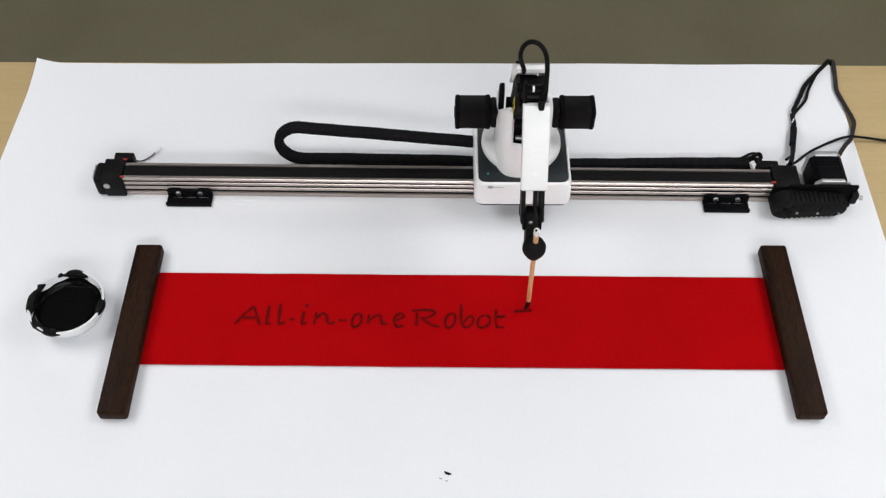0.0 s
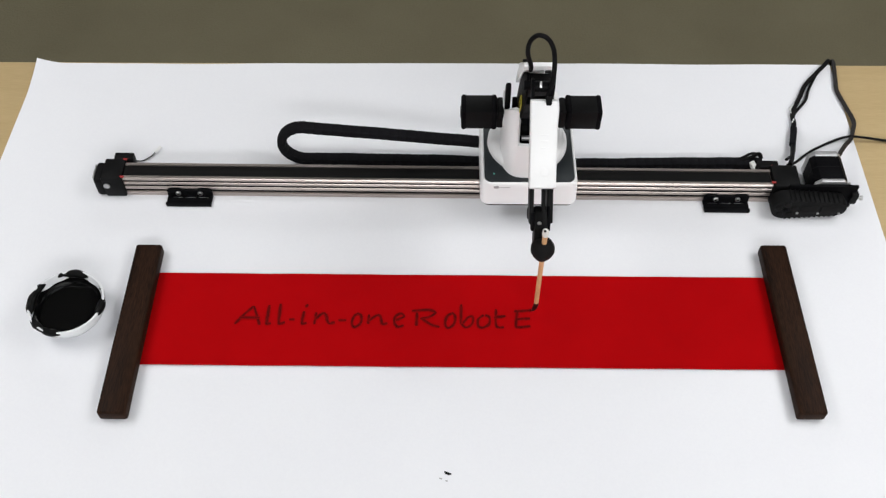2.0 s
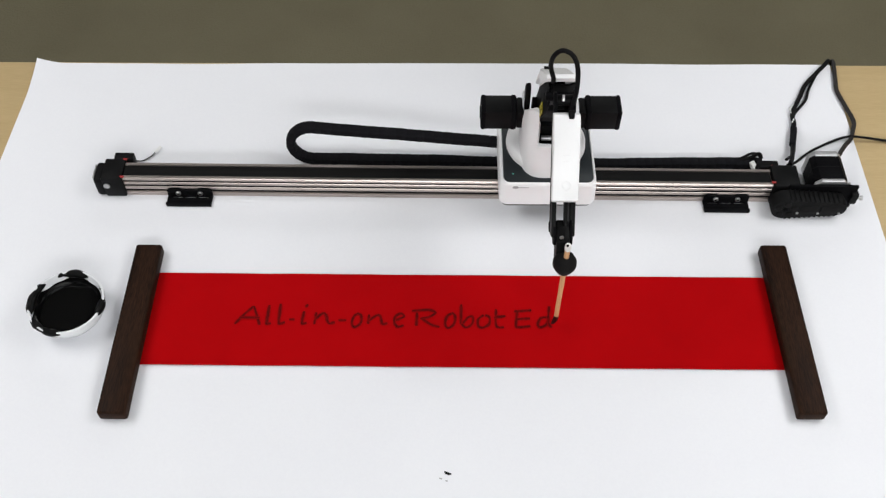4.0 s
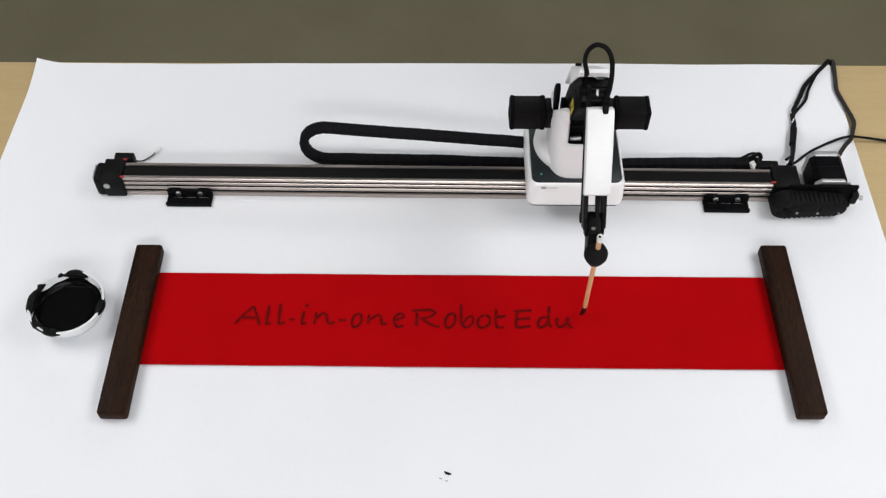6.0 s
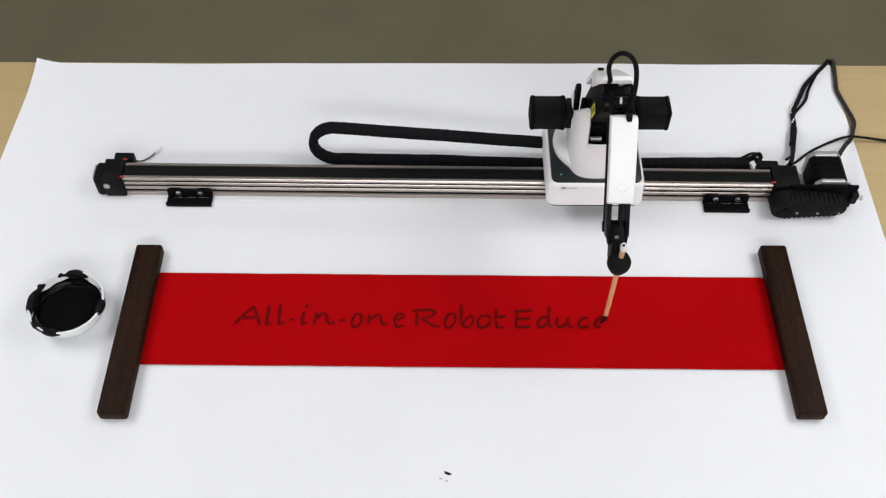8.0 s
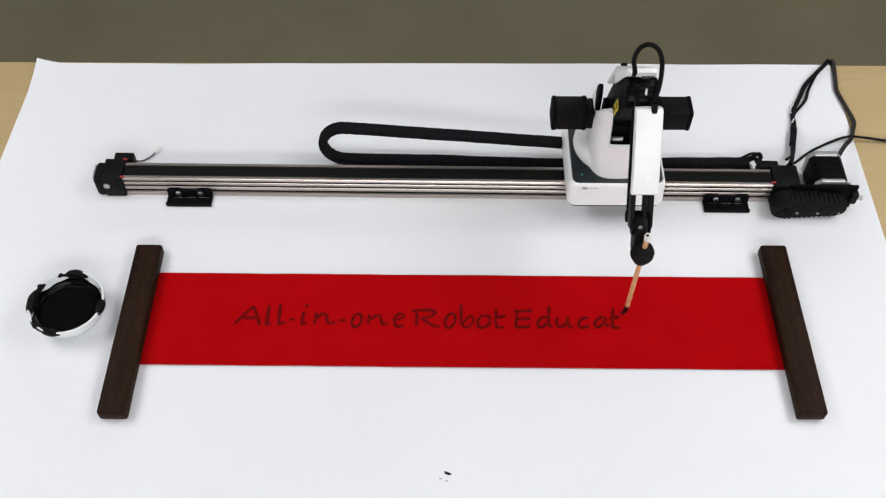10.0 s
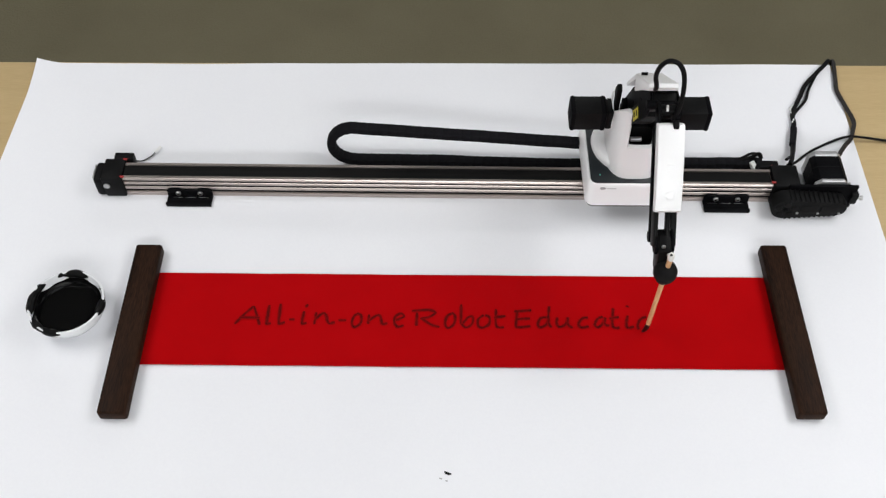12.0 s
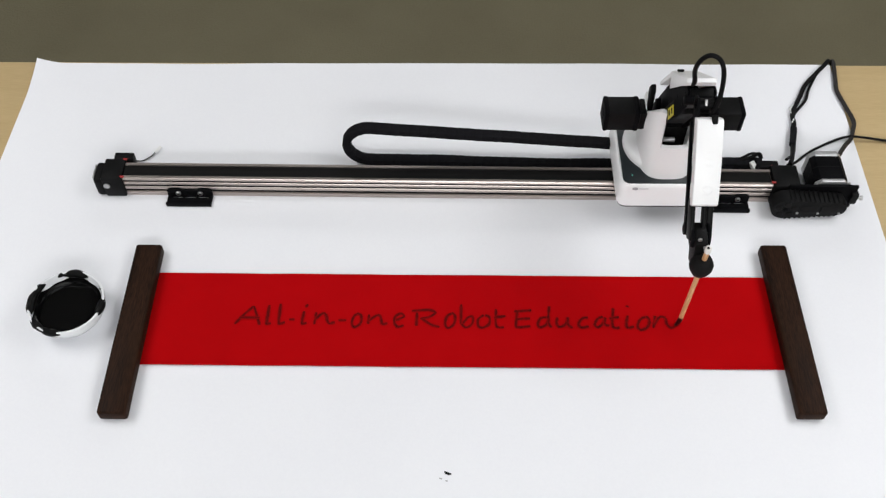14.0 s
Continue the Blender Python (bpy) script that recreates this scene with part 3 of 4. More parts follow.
        for y, z in ((-0.006, 0.154), (-0.018, 0.140), (0.000, 0.112), (0.006, 0.060)):
            part("rivet", cyl(0.0026, 0.0042, (x, y, z), "X", 12), BLACKMETAL, pl)
    cover = [(-0.001, 0.178), (0.002, 0.184), (0.008, 0.184), (0.042, 0.102), (0.045, 0.030), (0.039, 0.030), (0.034, 0.100), (0.004, 0.174)]
    part("back_cover", prism(cover, 0.040, "X", (-0.006, 0, 0), 0.0016), WHITE, rear, "white back cover")
    for x in (-0.0258, 0.0138):
        part("cover_flange", prism([(-0.001, 0.177), (0.002, 0.183), (0.008, 0.183), (0.041, 0.102), (0.018, 0.090), (0.006, 0.150)], 0.0022, "X", (x, 0, 0), 0.0006), WHITE, rear)
    part("elbow_shroud", box(0.035, 0.020, 0.046, (-0.0010, -0.0110, 0.146), 0.003), BLACK, rear)
    part("gear_housing", box(0.034, 0.024, 0.064, (-0.006, -0.012, 0.070), 0.003), BLACK, rear)
    part("warning_sticker", box(0.0008, 0.0165, 0.031, (-0.0238, -0.0165, 0.084)), YELLOW, rear, "yellow warning sticker", smooth=False)
    for z in (0.077, 0.092):
        part("sticker_print", box(0.0006, 0.0085, 0.0060, (-0.0243, -0.0160, z)), BLACK, rear, "dark printed bar", smooth=False)
    part("elbow_axle", cyl(0.007, 0.040, (-0.006, -0.018, 0.164), "X", 24, bevel=0.001), BLACKMETAL, rear)
    part("cable_clip", cyl(0.0022, 0.009, (-0.019, 0.036, 0.124), "X", 12), BLACK, rear)
    # drawn at five sixths of its length: stretch it along the arm
    for ob in (rear, *rear.children_recursive):
        for v in ob.data.vertices:
            v.co.z *= 1.16
    # the cable loop hangs between the rear arm and the forearm
    loop = [(-0.0168, 0.002, 0.200), (-0.0185, 0.000, 0.222), (-0.0250, 0.007, 0.250), (-0.0235, 0.013, 0.274), (-0.0140, 0.016, 0.287), (-0.0010, 0.012, 0.285),
            (0.0080, 0.002, 0.272), (0.0108, -0.014, 0.256), (0.0095, -0.032, 0.238), (0.0040, -0.048, 0.222), (0.0000, -0.058, 0.210)]
    wire = part("arm_cable", tube(loop, 0.0034, 12, 8), CABLE, root, "looped black arm cable")

    # forearm: its own -y runs from the elbow to the wrist
    fore = part("forearm", box(0.018, 0.118, 0.012, (0.010, -0.077, 0.003), 0.002), BLACK, root, "white forearm over black link rods")
    cov = [(-0.017, 0.014), (-0.019, 0.0195), (-0.023, 0.0220), (-0.067, 0.0240), (-0.121, 0.0222), (-0.139, 0.0195), (-0.1414, 0.015), (-0.1414, 0.007), (-0.017, 0.005)]
    part("forearm_cover", prism(cov, 0.0376, "X", (0.008, 0, 0), 0.0022), WHITE, fore, "smooth white forearm cover")
    b = part("button", cyl(0.0060, 0.0010, (0.009, -0.117, 0.0224), "Z", 24, bevel=0.0004), WHITE, fore, "round white button")
    part("button_ring", lathe([(0.0064, 0.0), (0.0072, 0.0), (0.0072, 0.0006), (0.0064, 0.0006), (0.0064, 0.0)], 24, at=(0.009, -0.117, 0.0222)), WHITE, b)
    for y in (-0.065, -0.074, -0.083):
        part("embossed_bar", box(0.011, 0.0020, 0.0008, (0.009, y, 0.0237), 0.0003), WHITE, fore)
    part("cable_plug", cyl(0.0046, 0.012, (0.014, -0.019, 0.0195), "Y", 16, bevel=0.001), BLACK, fore)
    for x in (-0.007, 0.019):
        part("elbow_cheek", prism([(0.010, 0.010), (0.012, -0.006), (0.002, -0.012), (-0.055, -0.010), (-0.055, 0.006), (-0.010, 0.012)], 0.004, "X", (x, 0, 0), 0.0008), BLACKMETAL, fore)
    part("elbow_hub", cyl(0.008, 0.030, (0.006, 0.0, 0.0), "X", 24, bevel=0.001), BLACK, fore)
    for x, w in ((-0.0065, 0.0022), (0.0035, 0.0034)):
        part("joint_pin", box(w, 0.009, 0.0030, (x, 0.003, 0.0085), 0.0006), SCREW, fore, "bright steel joint pin")
    part("elbow_web", box(0.024, 0.034, 0.006, (0.006, -0.030, -0.006), 0.001), BLACK, fore)
    # the parallel link hangs clear of the cover, with a slit between them
    rod = part("link_rod", box(0.0046, 0.158, 0.009, (-0.0052, -0.105, -0.029), 0.0012), BLACKMETAL, fore, "thin black link rod")
    for y in (-0.040, -0.090, -0.140):
        part("rod_tie", cyl(0.0016, 0.012, (0.001, y, -0.029), "X", 10), BLACKMETAL, rod)
    part("rod_eye", cyl(0.0085, 0.0056, (-0.0056, -0.1835, -0.029), "X", 20, bevel=0.0008), BLACKMETAL, rod)
    for x, w, z, h in ((-0.0058, 0.0062, 0.001, 0.022), (0.0112, 0.0052, 0.003, 0.014), (0.0212, 0.0086, -0.013, 0.030)):
        part("fork_prong", box(w, 0.058, h, (x, -0.164, z), 0.0018), BLACK, fore, "black fork prong")

    # wrist: stays level, its origin at the wrist joint
    tool = part("wrist", prism([(0.012, 0.012), (-0.008, 0.013), (-0.022, 0.004), (-0.026, -0.012), (-0.028, -0.040), (-0.012, -0.044), (0.002, -0.026), (0.012, -0.010)], 0.0180, "X", (-0.0035, 0, 0), 0.002), BLACK, root, "black wrist bracket")
    part("cross_bar", cyl(0.0085, 0.0245, (-0.0035, 0, 0), "X", 24, bevel=0.001), BLACKMETAL, tool)
    ear = [(0.012, 0.014), (-0.006, 0.015), (-0.017, 0.006), (-0.019, -0.006), (-0.010, -0.014), (0.008, -0.010)]
    part("side_ear", prism(ear, 0.004, "X", (-0.0150, 0, 0), 0.0008), BLACKMETAL, tool)
    part("side_ear", prism(ear, 0.004, "X", (0.0080, 0, 0), 0.0008), BLACKMETAL, tool)
    for x, y, z in ((-0.006, -0.0165, 0.0085), (0.002, -0.0235, -0.001)):
        part("pivot_screw", cyl(0.0030, 0.003, (x, y, z), "Y", 14, bevel=0.0006), SCREW, tool, "steel pivot screw")
    grip = [(0.0, 0.016), (0.008, 0.0155), (0.014, 0.011), (0.0172, 0.003), (0.0172, -0.004), (0.0152, -0.010), (0.0128, -0.014), (0.0112, -0.019), (0.0080, -0.0235), (0.0, -0.0245)]
    part("pen_grip", lathe(grip, 40), RUBBER, tool, "round black rubber pen grip", m=pose(0.0008, GRIP_Y, GRIP_Z, LEAN_X, LEAN_Y, 0))
    return root, rear, fore, tool, wire


def brush():
    b = empty("writing_brush", pose(0.133, -0.283, 0.004))
    tagged(b, "bamboo writing brush with white cap and inked tip", "brush")
    part("handle", lathe([(0.0, 0.026), (0.0033, 0.026), (0.0036, 0.030), (0.0036, 0.100), (0.0038, 0.160), (0.0038, 0.223), (0.0, 0.223)], 20), BAMBOO, b, "slim bamboo handle")
    part("end_cap", lathe([(0.0, 0.2225), (0.0045, 0.2225), (0.0047, 0.227), (0.0043, 0.2335), (0.0028, 0.2355), (0.0, 0.2360)], 20), BONE, b, "white end cap")
    part("hanging_hole", cyl(0.0018, 0.0012, (-0.0012, -0.002, 0.2358), "Z", 10), BLACK, b)
    bm = bmesh.new()
    rings = []
    for z, r, bend in ((0.0, 0.0006, -0.0056), (0.0015, 0.0018, -0.0046), (0.006, 0.0031, -0.0026), (0.013, 0.0039, -0.0010), (0.021, 0.0040, 0), (0.0275, 0.0036, 0)):
        rings.append([bm.verts.new((bend + r * math.cos(k * math.pi / 8), r * math.sin(k * math.pi / 8), z)) for k in range(16)])
    for p, q in zip(rings, rings[1:]):
        for k in range(16):
            bm.faces.new((p[k], p[(k + 1) % 16], q[(k + 1) % 16], q[k]))
    bm.faces.new(rings[0][::-1])
    bm.faces.new(rings[-1])
    part("bristles", bm, BRISTLE, b, "black inked bristles bent by the stroke")
    return b


ROBOT, REAR, FORE, TOOL, WIRE = robot()
BRUSH = brush()


# ---- the cable carrier: links that run round a moving bend ----
PITCH, LINKS = 0.016, 80
CHAIN_Y = 0.0285
CARRIER = empty("cable_carrier", pose(0, 0, 0.0022))
tagged(CARRIER, "black sleeved cable carrier looping behind the rail", "cable carrier")
CHAIN_END = 0.558


def carrier_place(s, xr):
    """Place and lean at s metres from the fixed end, with the robot at xr: along the table, round the bend, back above it."""
    start = xr - 0.070
    h0, h1 = 0.0080, 0.056
    total = PITCH * (LINKS - 1)
    bend = 0.146
    xb = (CHAIN_END + start - total + bend) / 2
    lower = CHAIN_END - xb
    if s < lower:
        x = CHAIN_END - s
        return x, h0, 180.0
    if s < lower + bend:
        f = (s - lower) / bend
        a = math.pi * f
        return xb - 0.040 * math.sin(a), h0 + 0.0405 * (1 - math.cos(a)), 180 - 180 * f
    u = s - lower - bend
    f = min(1, u / max(0.05, start - xb))
    return xb + u, h0 + 0.081 - f * (h0 + 0.081 - h1), math.degrees(-math.atan2(h0 + 0.081 - h1, start - xb)) 


def bow(x, lean):
    """Sideways bow of the run that lies on the table."""
    return -0.0072 * math.exp(-0.5 * ((x - 0.21) / 0.14) ** 2) if lean > 179.99 else 0.0


def link_mesh():
    bm = box(PITCH * 1.55, 0.0190, 0.0150, (0, 0, 0), 0.0040, 2)
    box(0.0030, 0.0194, 0.0154, (0.0, 0, 0), 0.0040, 2, bm)
    return finish(bm, "link", SLEEVE)


LINK_MESH = link_mesh()
LINK_OBS = []
for k in range(LINKS):
    ob = new("link", LINK_MESH)
    ob.parent = CARRIER
    x, z, lean = carrier_place(k * PITCH, 0.133)
    ob.matrix_basis = pose(x, CHAIN_Y - 0.0087 * x + bow(x, lean) + 0.0012 * noise.noise(Vector((k * 0.3, 3, 1))), z + 0.0012 * max(0, noise.noise(Vector((k * 0.4, 8, 2)))), 0, -lean, 0)
    LINK_OBS.append(ob)


def end_plug():
    e = empty("cable_end", pose(0.548, 0.024, 0.0025))
    tagged(e, "loose black cable end with white plugs", "cable")
    part("stub", tube([(-0.02, 0.0, 0.012), (0.0, 0.004, 0.018), (0.012, 0.002, 0.030), (0.016, -0.006, 0.026)], 0.0032), CABLE, e)
    part("stub", tube([(-0.02, 0.003, 0.014), (0.004, 0.012, 0.020), (0.018, 0.008, 0.016), (0.020, -0.004, 0.006)], 0.0024), CABLE, e)
    part("plug", box(0.010, 0.016, 0.008, (0.004, -0.010, 0.012), 0.0015, turn=pose(0, 0, 0, 20, 0, 30)), WHITEPLUG, e, "white plastic plug")


end_plug()

# ---- handwriting: each letter an object, each stroke a thin ink ribbon ----
INK_Z = 0.0049


def ribbon(points, width, seed):
    """A flat brush stroke along the points (millimetres), of uneven width, with ink bled into the paper along both edges."""
    path = smooth_path([(x / 1000, y / 1000, 0) for x, y in points], 5)
    bm = bmesh.new()
    rows = []
    n = len(path)
    for i, p in enumerate(path):
        d = (path[min(i + 1, n - 1)] - path[max(i - 1, 0)])
        d = d.normalized() if d.length > 1e-7 else Vector((1, 0, 0))
        side = Vector((-d.y, d.x, 0))
        taper = 0.65 if i in (0, n - 1) else 1.0
        core = width * 0.72 * (0.92 + 0.55 * noise.noise(Vector((i * 0.23, seed * 3.1, 0)))) * taper / 2
        bleed = core + width * (0.30 + 0.16 * noise.noise(Vector((i * 0.41, seed * 1.7, 4)))) * taper
        rise = Vector((0, 0, 0.000006 * i))
        rows.append([bm.verts.new(p + rise + side * u + Vector((0, 0, h))) for u, h in ((bleed, 0), (core, 0.00003), (-core, 0.00003), (-bleed, 0), (-bleed, -0.0004), (bleed, -0.0004))])
    for a, b in zip(rows, rows[1:]):
        for k in range(6):
            j = (k + 1) % 6
            bm.faces.new((a[k], a[j], b[j], b[k])).material_index = 0 if k == 1 else 1
    for a in (rows[0], rows[-1]):
        bm.faces.new(a).material_index = 1
    return bm


def stroke(points, width, seed, parent, level):
    """One stroke of a letter; level keeps crossing strokes apart."""
    ob = part("stroke", ribbon(points, width, seed), INK, parent, m=pose(0, 0, level))
    ob.data.materials.append(BLEED)
    return ob


DRAWN = []


def letter(char, strokes, times=()):
    """strokes: lists of (x, y) in millimetres on the table; times: when each stroke begins and ends, if it is written in the clip."""
    ox = sum(p[0] for p in strokes[0]) / len(strokes[0])
    root = empty("ink_letter", pose(ox / 1000, -0.302, INK_Z))
    name = "hyphen" if char == "-" else "letter " + char
    tagged(root, "handwritten %s in black ink on red paper" % name, "letter", "handwritten words")
    for k, s in enumerate(strokes):
        pts = [(x - ox, y + 302) for x, y in s]
        width = 0.0046
        if not times:
            stroke(pts, width, k + ox, root, 0.00022 * k)
            continue
        t0, t1 = times[k]
        pieces = max(1, round((t1 - t0) / 0.12)) if t1 > 0 else 1
        dense = smooth_path([(x, y, 0) for x, y in pts], 12)
        n = len(dense) - 1
        for i in range(pieces):
            a, b = round(n * i / pieces), round(n * (i + 1) / pieces)
            step = max(1, (b - a) // 5)
            sub = [(dense[j].x, dense[j].y) for j in sorted(set(list(range(a, b, step)) + [b]))]
            level = 0.00022 * k + 0.00003 * i
            ob = stroke(sub, width, k * 7 + i + ox, root, level)
            if t1 > 0:
                DRAWN.append((ob, t0 + (t1 - t0) * (i + 0.9) / pieces, level))


letter("A", [[(-332, -315), (-318, -296), (-305, -281)], [(-305, -281), (-298, -299), (-292, -317)], [(-326, -303), (-293, -303)]])
letter("l", [[(-280, -279), (-281, -311), (-279, -314), (-274, -313)]])
letter("l", [[(-262, -276), (-262, -310), (-259, -314), (-252, -311)]])
letter("-", [[(-246, -306), (-237, -306)]])
letter("i", [[(-223, -290), (-225, -311), (-223, -314), (-217, -312)], [(-218, -277), (-221, -283)]])
letter("n", [[(-203, -292), (-205, -315)], [(-204, -306), (-194, -295), (-188, -296), (-182, -313), (-172, -311)]])
letter("-", [[(-167, -307), (-154, -307)]])
letter("o", [[(-135, -295), (-142, -299), (-145, -313), (-140, -320), (-131, -312), (-131, -298), (-138, -294)]])
letter("n", [[(-118, -296), (-119, -314)], [(-119, -309), (-106, -298), (-100, -300), (-96, -314), (-88, -312)]])
letter("e", [[(-76, -307), (-62, -300), (-67, -294), (-76, -300), (-77, -312), (-71, -319), (-62, -316)]])
letter("R", [[(-41, -292), (-42, -317)], [(-50, -289), (-24, -287), (-12, -292), (-21, -300), (-36, -304)], [(-33, -304), (-18, -315), (-5, -319)]])
letter("o", [[(17, -292), (7, -299), (4, -314), (9, -321), (18, -313), (20, -299), (15, -292)]])
letter("b", [[(30, -276), (29, -313)], [(30, -313), (37, -320), (47, -313), (48, -300), (41, -301), (32, -312)]])
letter("o", [[(66, -296), (57, -304), (57, -317), (64, -320), (74, -313), (75, -301), (68, -296)]])
letter("t", [[(86, -285), (85, -313), (89, -319), (98, -319)], [(82, -301), (101, -298)]])
letter("E", [[(115, -289), (143, -287)], [(120, -290), (117, -315), (122, -319), (140, -317)], [(119, -304), (140, -303)]], [(-1, -1), (0.6, 1.25), (1.6, 1.85)])
letter("d", [[(168, -300), (157, -302), (152, -313), (155, -319), (164, -315), (171, -304)], [(172, -279), (169, -304), (171, -316), (174, -319)]], [(2.45, 3.35), (3.6, 3.95)])
letter("u", [[(184, -300), (182, -311), (186, -318), (196, -313), (201, -300)], [(201, -300), (200, -313), (207, -320)]], [(4.2, 4.9), (4.9, 5.3)])
letter("c", [[(233, -300), (224, -302), (217, -312), (221, -319), (233, -317)]], [(6.0, 6.75)])
letter("a", [[(257, -298), (248, -303), (243, -314), (248, -318), (256, -311), (261, -300)], [(261, -300), (259, -312), (266, -316)]], [(7.45, 8.2), (8.35, 8.6)])
letter("t", [[(275, -282), (271, -312), (274, -319), (282, -319)], [(267, -302), (283, -299)]], [(8.95, 9.5), (9.75, 9.95)])
letter("i", [[(299, -277), (298, -280)], [(297, -296), (293, -314), (296, -319), (305, -317)]], [(10.62, 10.72), (10.75, 11.15)])
letter("o", [[(327, -298), (317, -303), (311, -316), (316, -323), (327, -317), (331, -305), (327, -297)]], [(11.6, 12.45)])
letter("n", [[(341, -296), (336, -319)], [(337, -314), (348, -299), (357, -301), (358, -312), (365, -319), (378, -310)]], [(13.05, 13.3), (13.35, 13.95)])


# ---- motion ----
def reach(r, z):
    """Lean of the rear arm from upright and dip of the forearm, in degrees, with the elbow, for a wrist at r, z from the shoulder."""
    d = math.hypot(r, z)
    a = (d * d + L1 * L1 - L2 * L2) / (2 * d)
    h = math.sqrt(L1 * L1 - a * a)
    er, ez = a * r / d - h * z / d, a * z / d + h * r / d
    return math.degrees(math.atan2(er, ez)), math.degrees(math.atan2(ez - z, r - er)), er, ez


def motions():
    # the brush tip, letter by letter: seconds, x and y in millimetres, lift in millimetres
    pen = []
    # E
    pen += [(0, 133.4, -283.2, 0), (0.2, 142.4, -285.9, 18), (0.4, 116.2, -287.6, 20), (0.5, 116.3, -287.8, 10), (0.6, 114.9, -289.3, 2),
            (0.8, 114.7, -314.2, 0), (1, 125.4, -318.7, 0), (1.2, 139.3, -311.1, 0), (1.4, 132, -305.3, 14), (1.5, 114.6, -295.5, 12),
            (1.6, 110.2, -300, 4), (1.8, 135, -300, 0), (2, 143.5, -298.2, 18), (2.2, 168.3, -298.5, 20)]
    # d
    pen += [(2.4, 160.9, -301.2, 10), (2.5, 157.3, -293.9, 4), (2.6, 151.6, -294.8, 0), (2.8, 145.6, -315.1, 0), (3, 153.6, -320.1, 0),
            (3.2, 164.3, -306.3, 0), (3.35, 170.9, -302, 0), (3.5, 171.6, -289.5, 12), (3.6, 172.3, -277.6, 2), (3.75, 169.9, -298.5, 0),
            (3.95, 173, -317.2, 0)]
    # u
    pen += [(4.05, 178, -309.1, 14), (4.2, 184.8, -297.7, 2), (4.4, 181.9, -309, 0), (4.55, 186, -316.1, 0), (4.75, 196, -310.7, 0),
            (4.9, 201.4, -298.3, 0), (5.1, 200.5, -310.7, 0), (5.3, 206, -320.8, 0), (5.5, 212.1, -311.9, 10), (5.7, 228.5, -303.2, 20)]
    # c
    pen += [(5.9, 225.2, -303.4, 8), (6, 221.6, -296.7, 4), (6.1, 218.5, -298.5, 0), (6.3, 214, -312.7, 0), (6.5, 221.1, -321.2, 0),
            (6.7, 231.7, -314.6, 0), (6.9, 237.1, -305.8, 14), (7, 251.1, -299.3, 20)]
    # a
    pen += [(7.1, 257.5, -296, 20), (7.3, 248.5, -300.2, 12), (7.5, 242.6, -299.7, 2), (7.7, 240.2, -319.6, 0), (7.9, 248.7, -315.5, 0),
            (8, 254.3, -308.9, 0), (8.1, 259.6, -296.2, 0), (8.2, 259.8, -294.2, 0), (8.35, 261.1, -298, 0), (8.5, 260, -310.4, 0),
            (8.6, 266.6, -313.9, 0)]
    # t
    pen += [(8.75, 272, -297.9, 16), (8.95, 275.8, -280.7, 2), (9.2, 271.5, -310.4, 0), (9.35, 274.4, -317.4, 0), (9.5, 282.8, -317.3, 0),
            (9.62, 275, -305, 14), (9.75, 267.9, -299.7, 2), (9.95, 283.3, -297.2, 0), (10.1, 293.1, -290.7, 14), (10.3, 293.6, -292.9, 20)]
    # i
    pen += [(10.5, 289.4, -289.8, 18), (10.7, 294.4, -296.2, 3), (10.9, 292.4, -317.3, 0), (11, 296, -322.4, 0), (11.1, 301.1, -319.3, 0),
            (11.3, 308.6, -310.4, 14)]
    # o
    pen += [(11.5, 315.7, -305, 18), (11.7, 312, -311.1, 4), (11.9, 312.9, -322.2, 0), (12, 318.9, -325.2, 0), (12.1, 324.4, -321.1, 0),
            (12.4, 329.4, -301.9, 0), (12.5, 325.1, -296.1, 0), (12.7, 318.2, -293.9, 0)]
    # n
    pen += [(13, 333.5, -303.4, 16), (13.3, 339, -321, 0), (13.5, 354.8, -297.6, 0), (13.6, 357, -302.8, 0), (13.9, 369.8, -315.9, 0),
            (14, 372.3, -312.8, 0)]
    pen.sort()
    body, rear, fore, tool, tip, wire = [], [], [], [], [], []
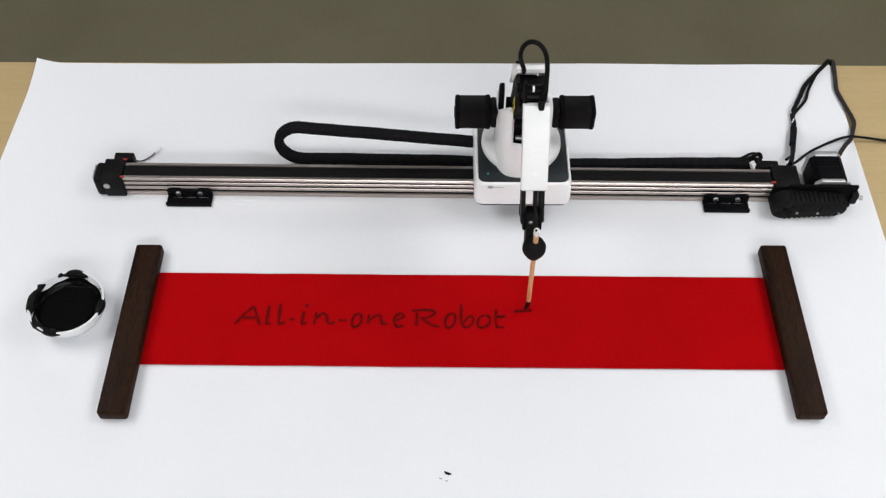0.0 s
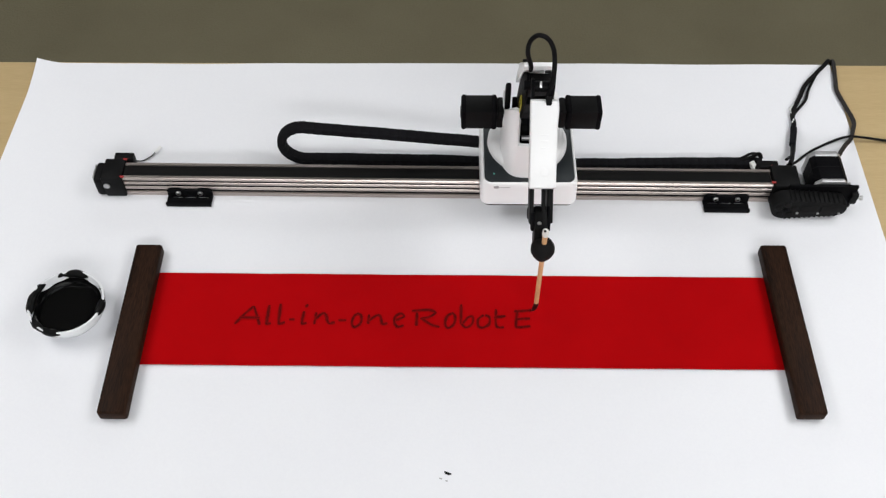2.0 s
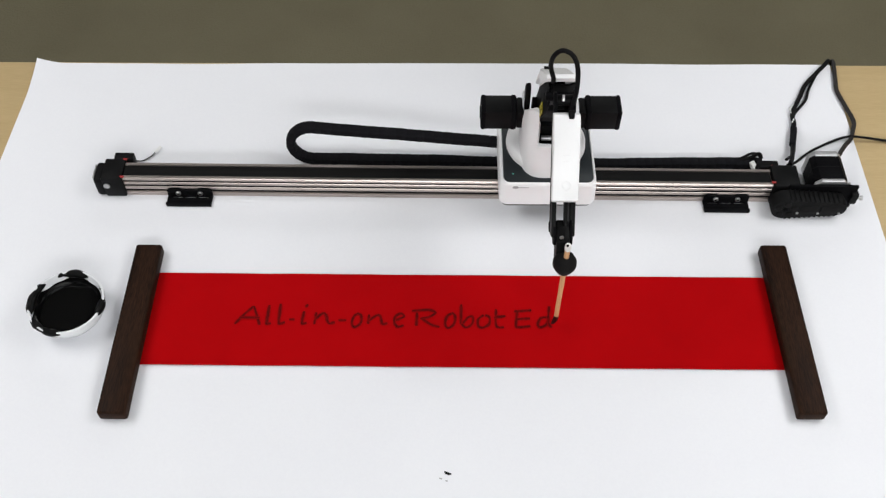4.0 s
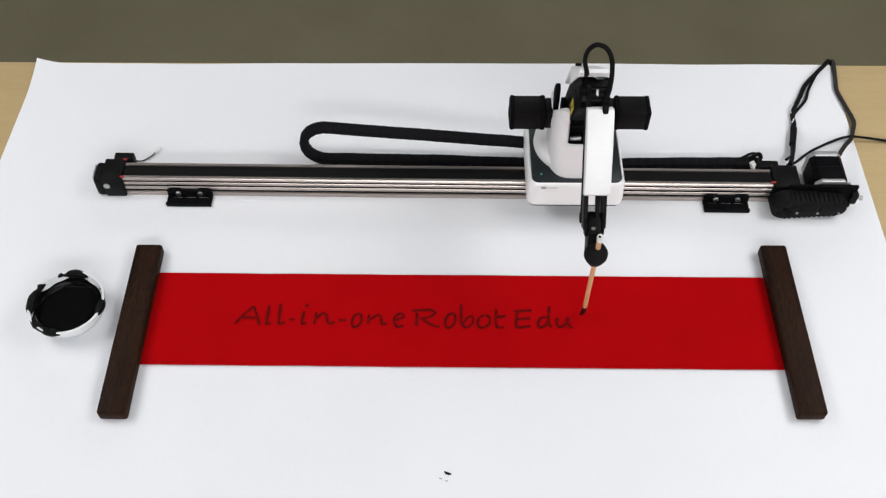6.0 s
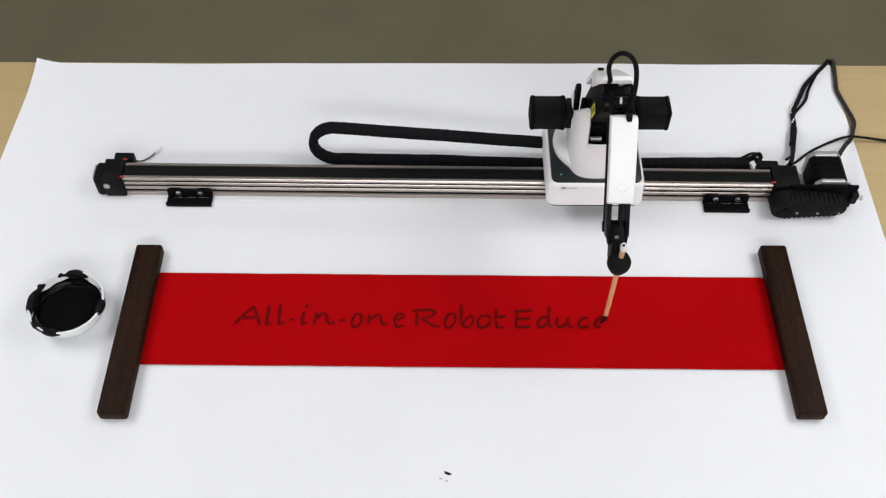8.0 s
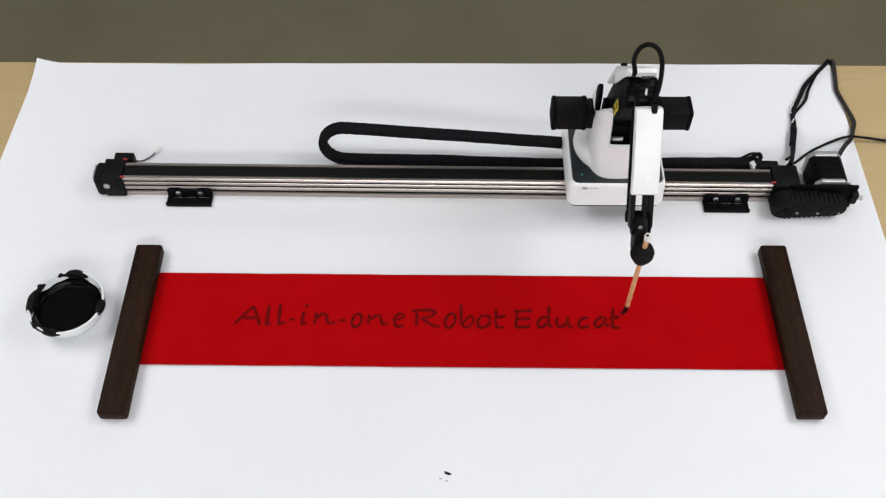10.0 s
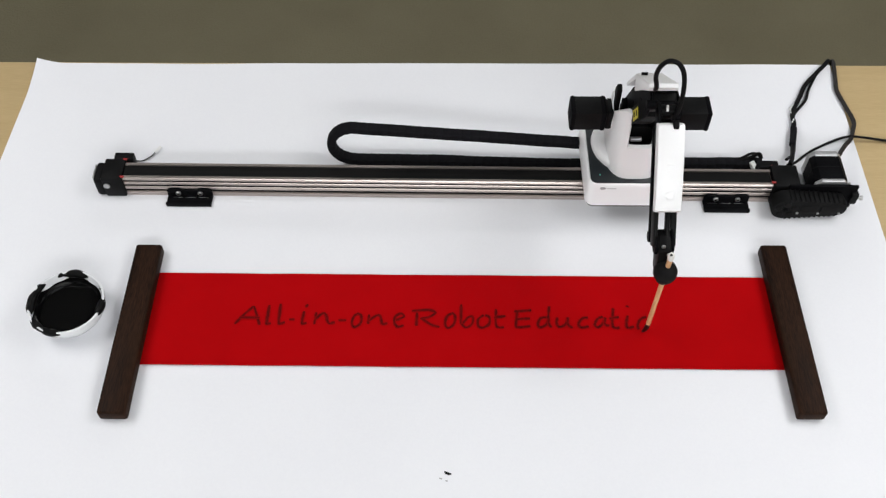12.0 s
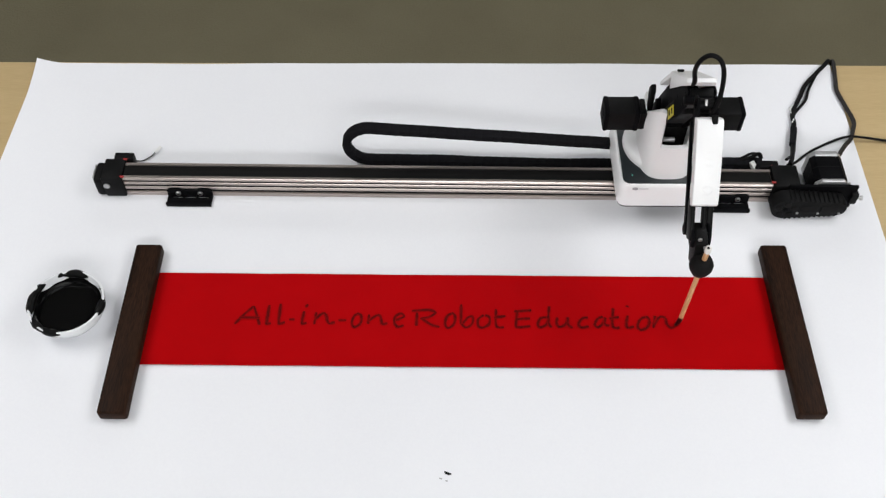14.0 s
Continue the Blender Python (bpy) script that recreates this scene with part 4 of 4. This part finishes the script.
    for t, x, y, lift in pen:
        x, y, z = x / 1000, y / 1000, lift / 1000 + 0.0035
        xr = x - 0.0022
        yr = -0.0225 - 0.0087 * (xr - 0.133)
        r = yr - y - 0.020
        body.append((t, pose(xr, yr, BASE_Z)))
        tip.append((t, pose(x + 0.0036, y, z, LEAN_X, LEAN_Y, 0)))
        zw = z + 0.2154 - BASE_Z - SHOULDER.z
        lean, dip, er, ez = reach(r, zw)
        rear.append((t, pose(-0.0008, 0, SHOULDER.z, lean - 8.0, 0, 0)))
        fore.append((t, pose(-0.0103, -er, SHOULDER.z + ez, dip, 0, 0)))
        tool.append((t, pose(0.0006, -r, SHOULDER.z + zw, 0, 0, 0)))
        # the cable keeps its shape and swings with its two ends
        a, b = rear[-1][1] @ Vector((0, 0.002, 0.205)), fore[-1][1] @ Vector((0, -0.019, 0.020))
        mid, turn = (a + b) / 2, math.atan2(b.z - a.z, b.y - a.y)
        if not wire:
            home, mid0, turn0 = rear[0][1], mid, turn
        wire.append((t, Matrix.Translation((0, mid.y, mid.z)) @ Matrix.Rotation(turn - turn0, 4, "X") @ Matrix.Translation((0, -mid0.y, -mid0.z)) @ home))
    walk(ROBOT, body)
    walk(REAR, rear)
    walk(FORE, fore)
    walk(TOOL, tool)
    walk(WIRE, wire)
    walk(BRUSH, tip)
    # links of the cable carrier follow the robot
    marks = body[::2] + ([body[-1]] if len(body) % 2 == 0 else [])
    for k, ob in enumerate(LINK_OBS):
        places = [(t, carrier_place(k * PITCH, m.translation.x)) for t, m in marks]
        if max(abs(p[2] - 180) for t, p in places) < 1e-6:
            continue
        sway, sag = 0.0008 * noise.noise(Vector((k * 0.35, 3, 1))), 0.0008 * noise.noise(Vector((k * 0.45, 8, 2)))
        walk(ob, [(t, pose(x, CHAIN_Y - 0.0087 * x + bow(x, lean) + sway, z + sag, 0, -lean + 40 * sag / PITCH, 0)) for t, (x, z, lean) in places])
    # wet strokes come up through the paper as the brush passes
    for ob, t, level in DRAWN:
        low, high = pose(0, 0, -0.006), pose(0, 0, level)
        t = min(t, 13.95)
        walk(ob, [(0.0, low), (t - 0.07, low), (t, high), (14.0, high)])


motions()
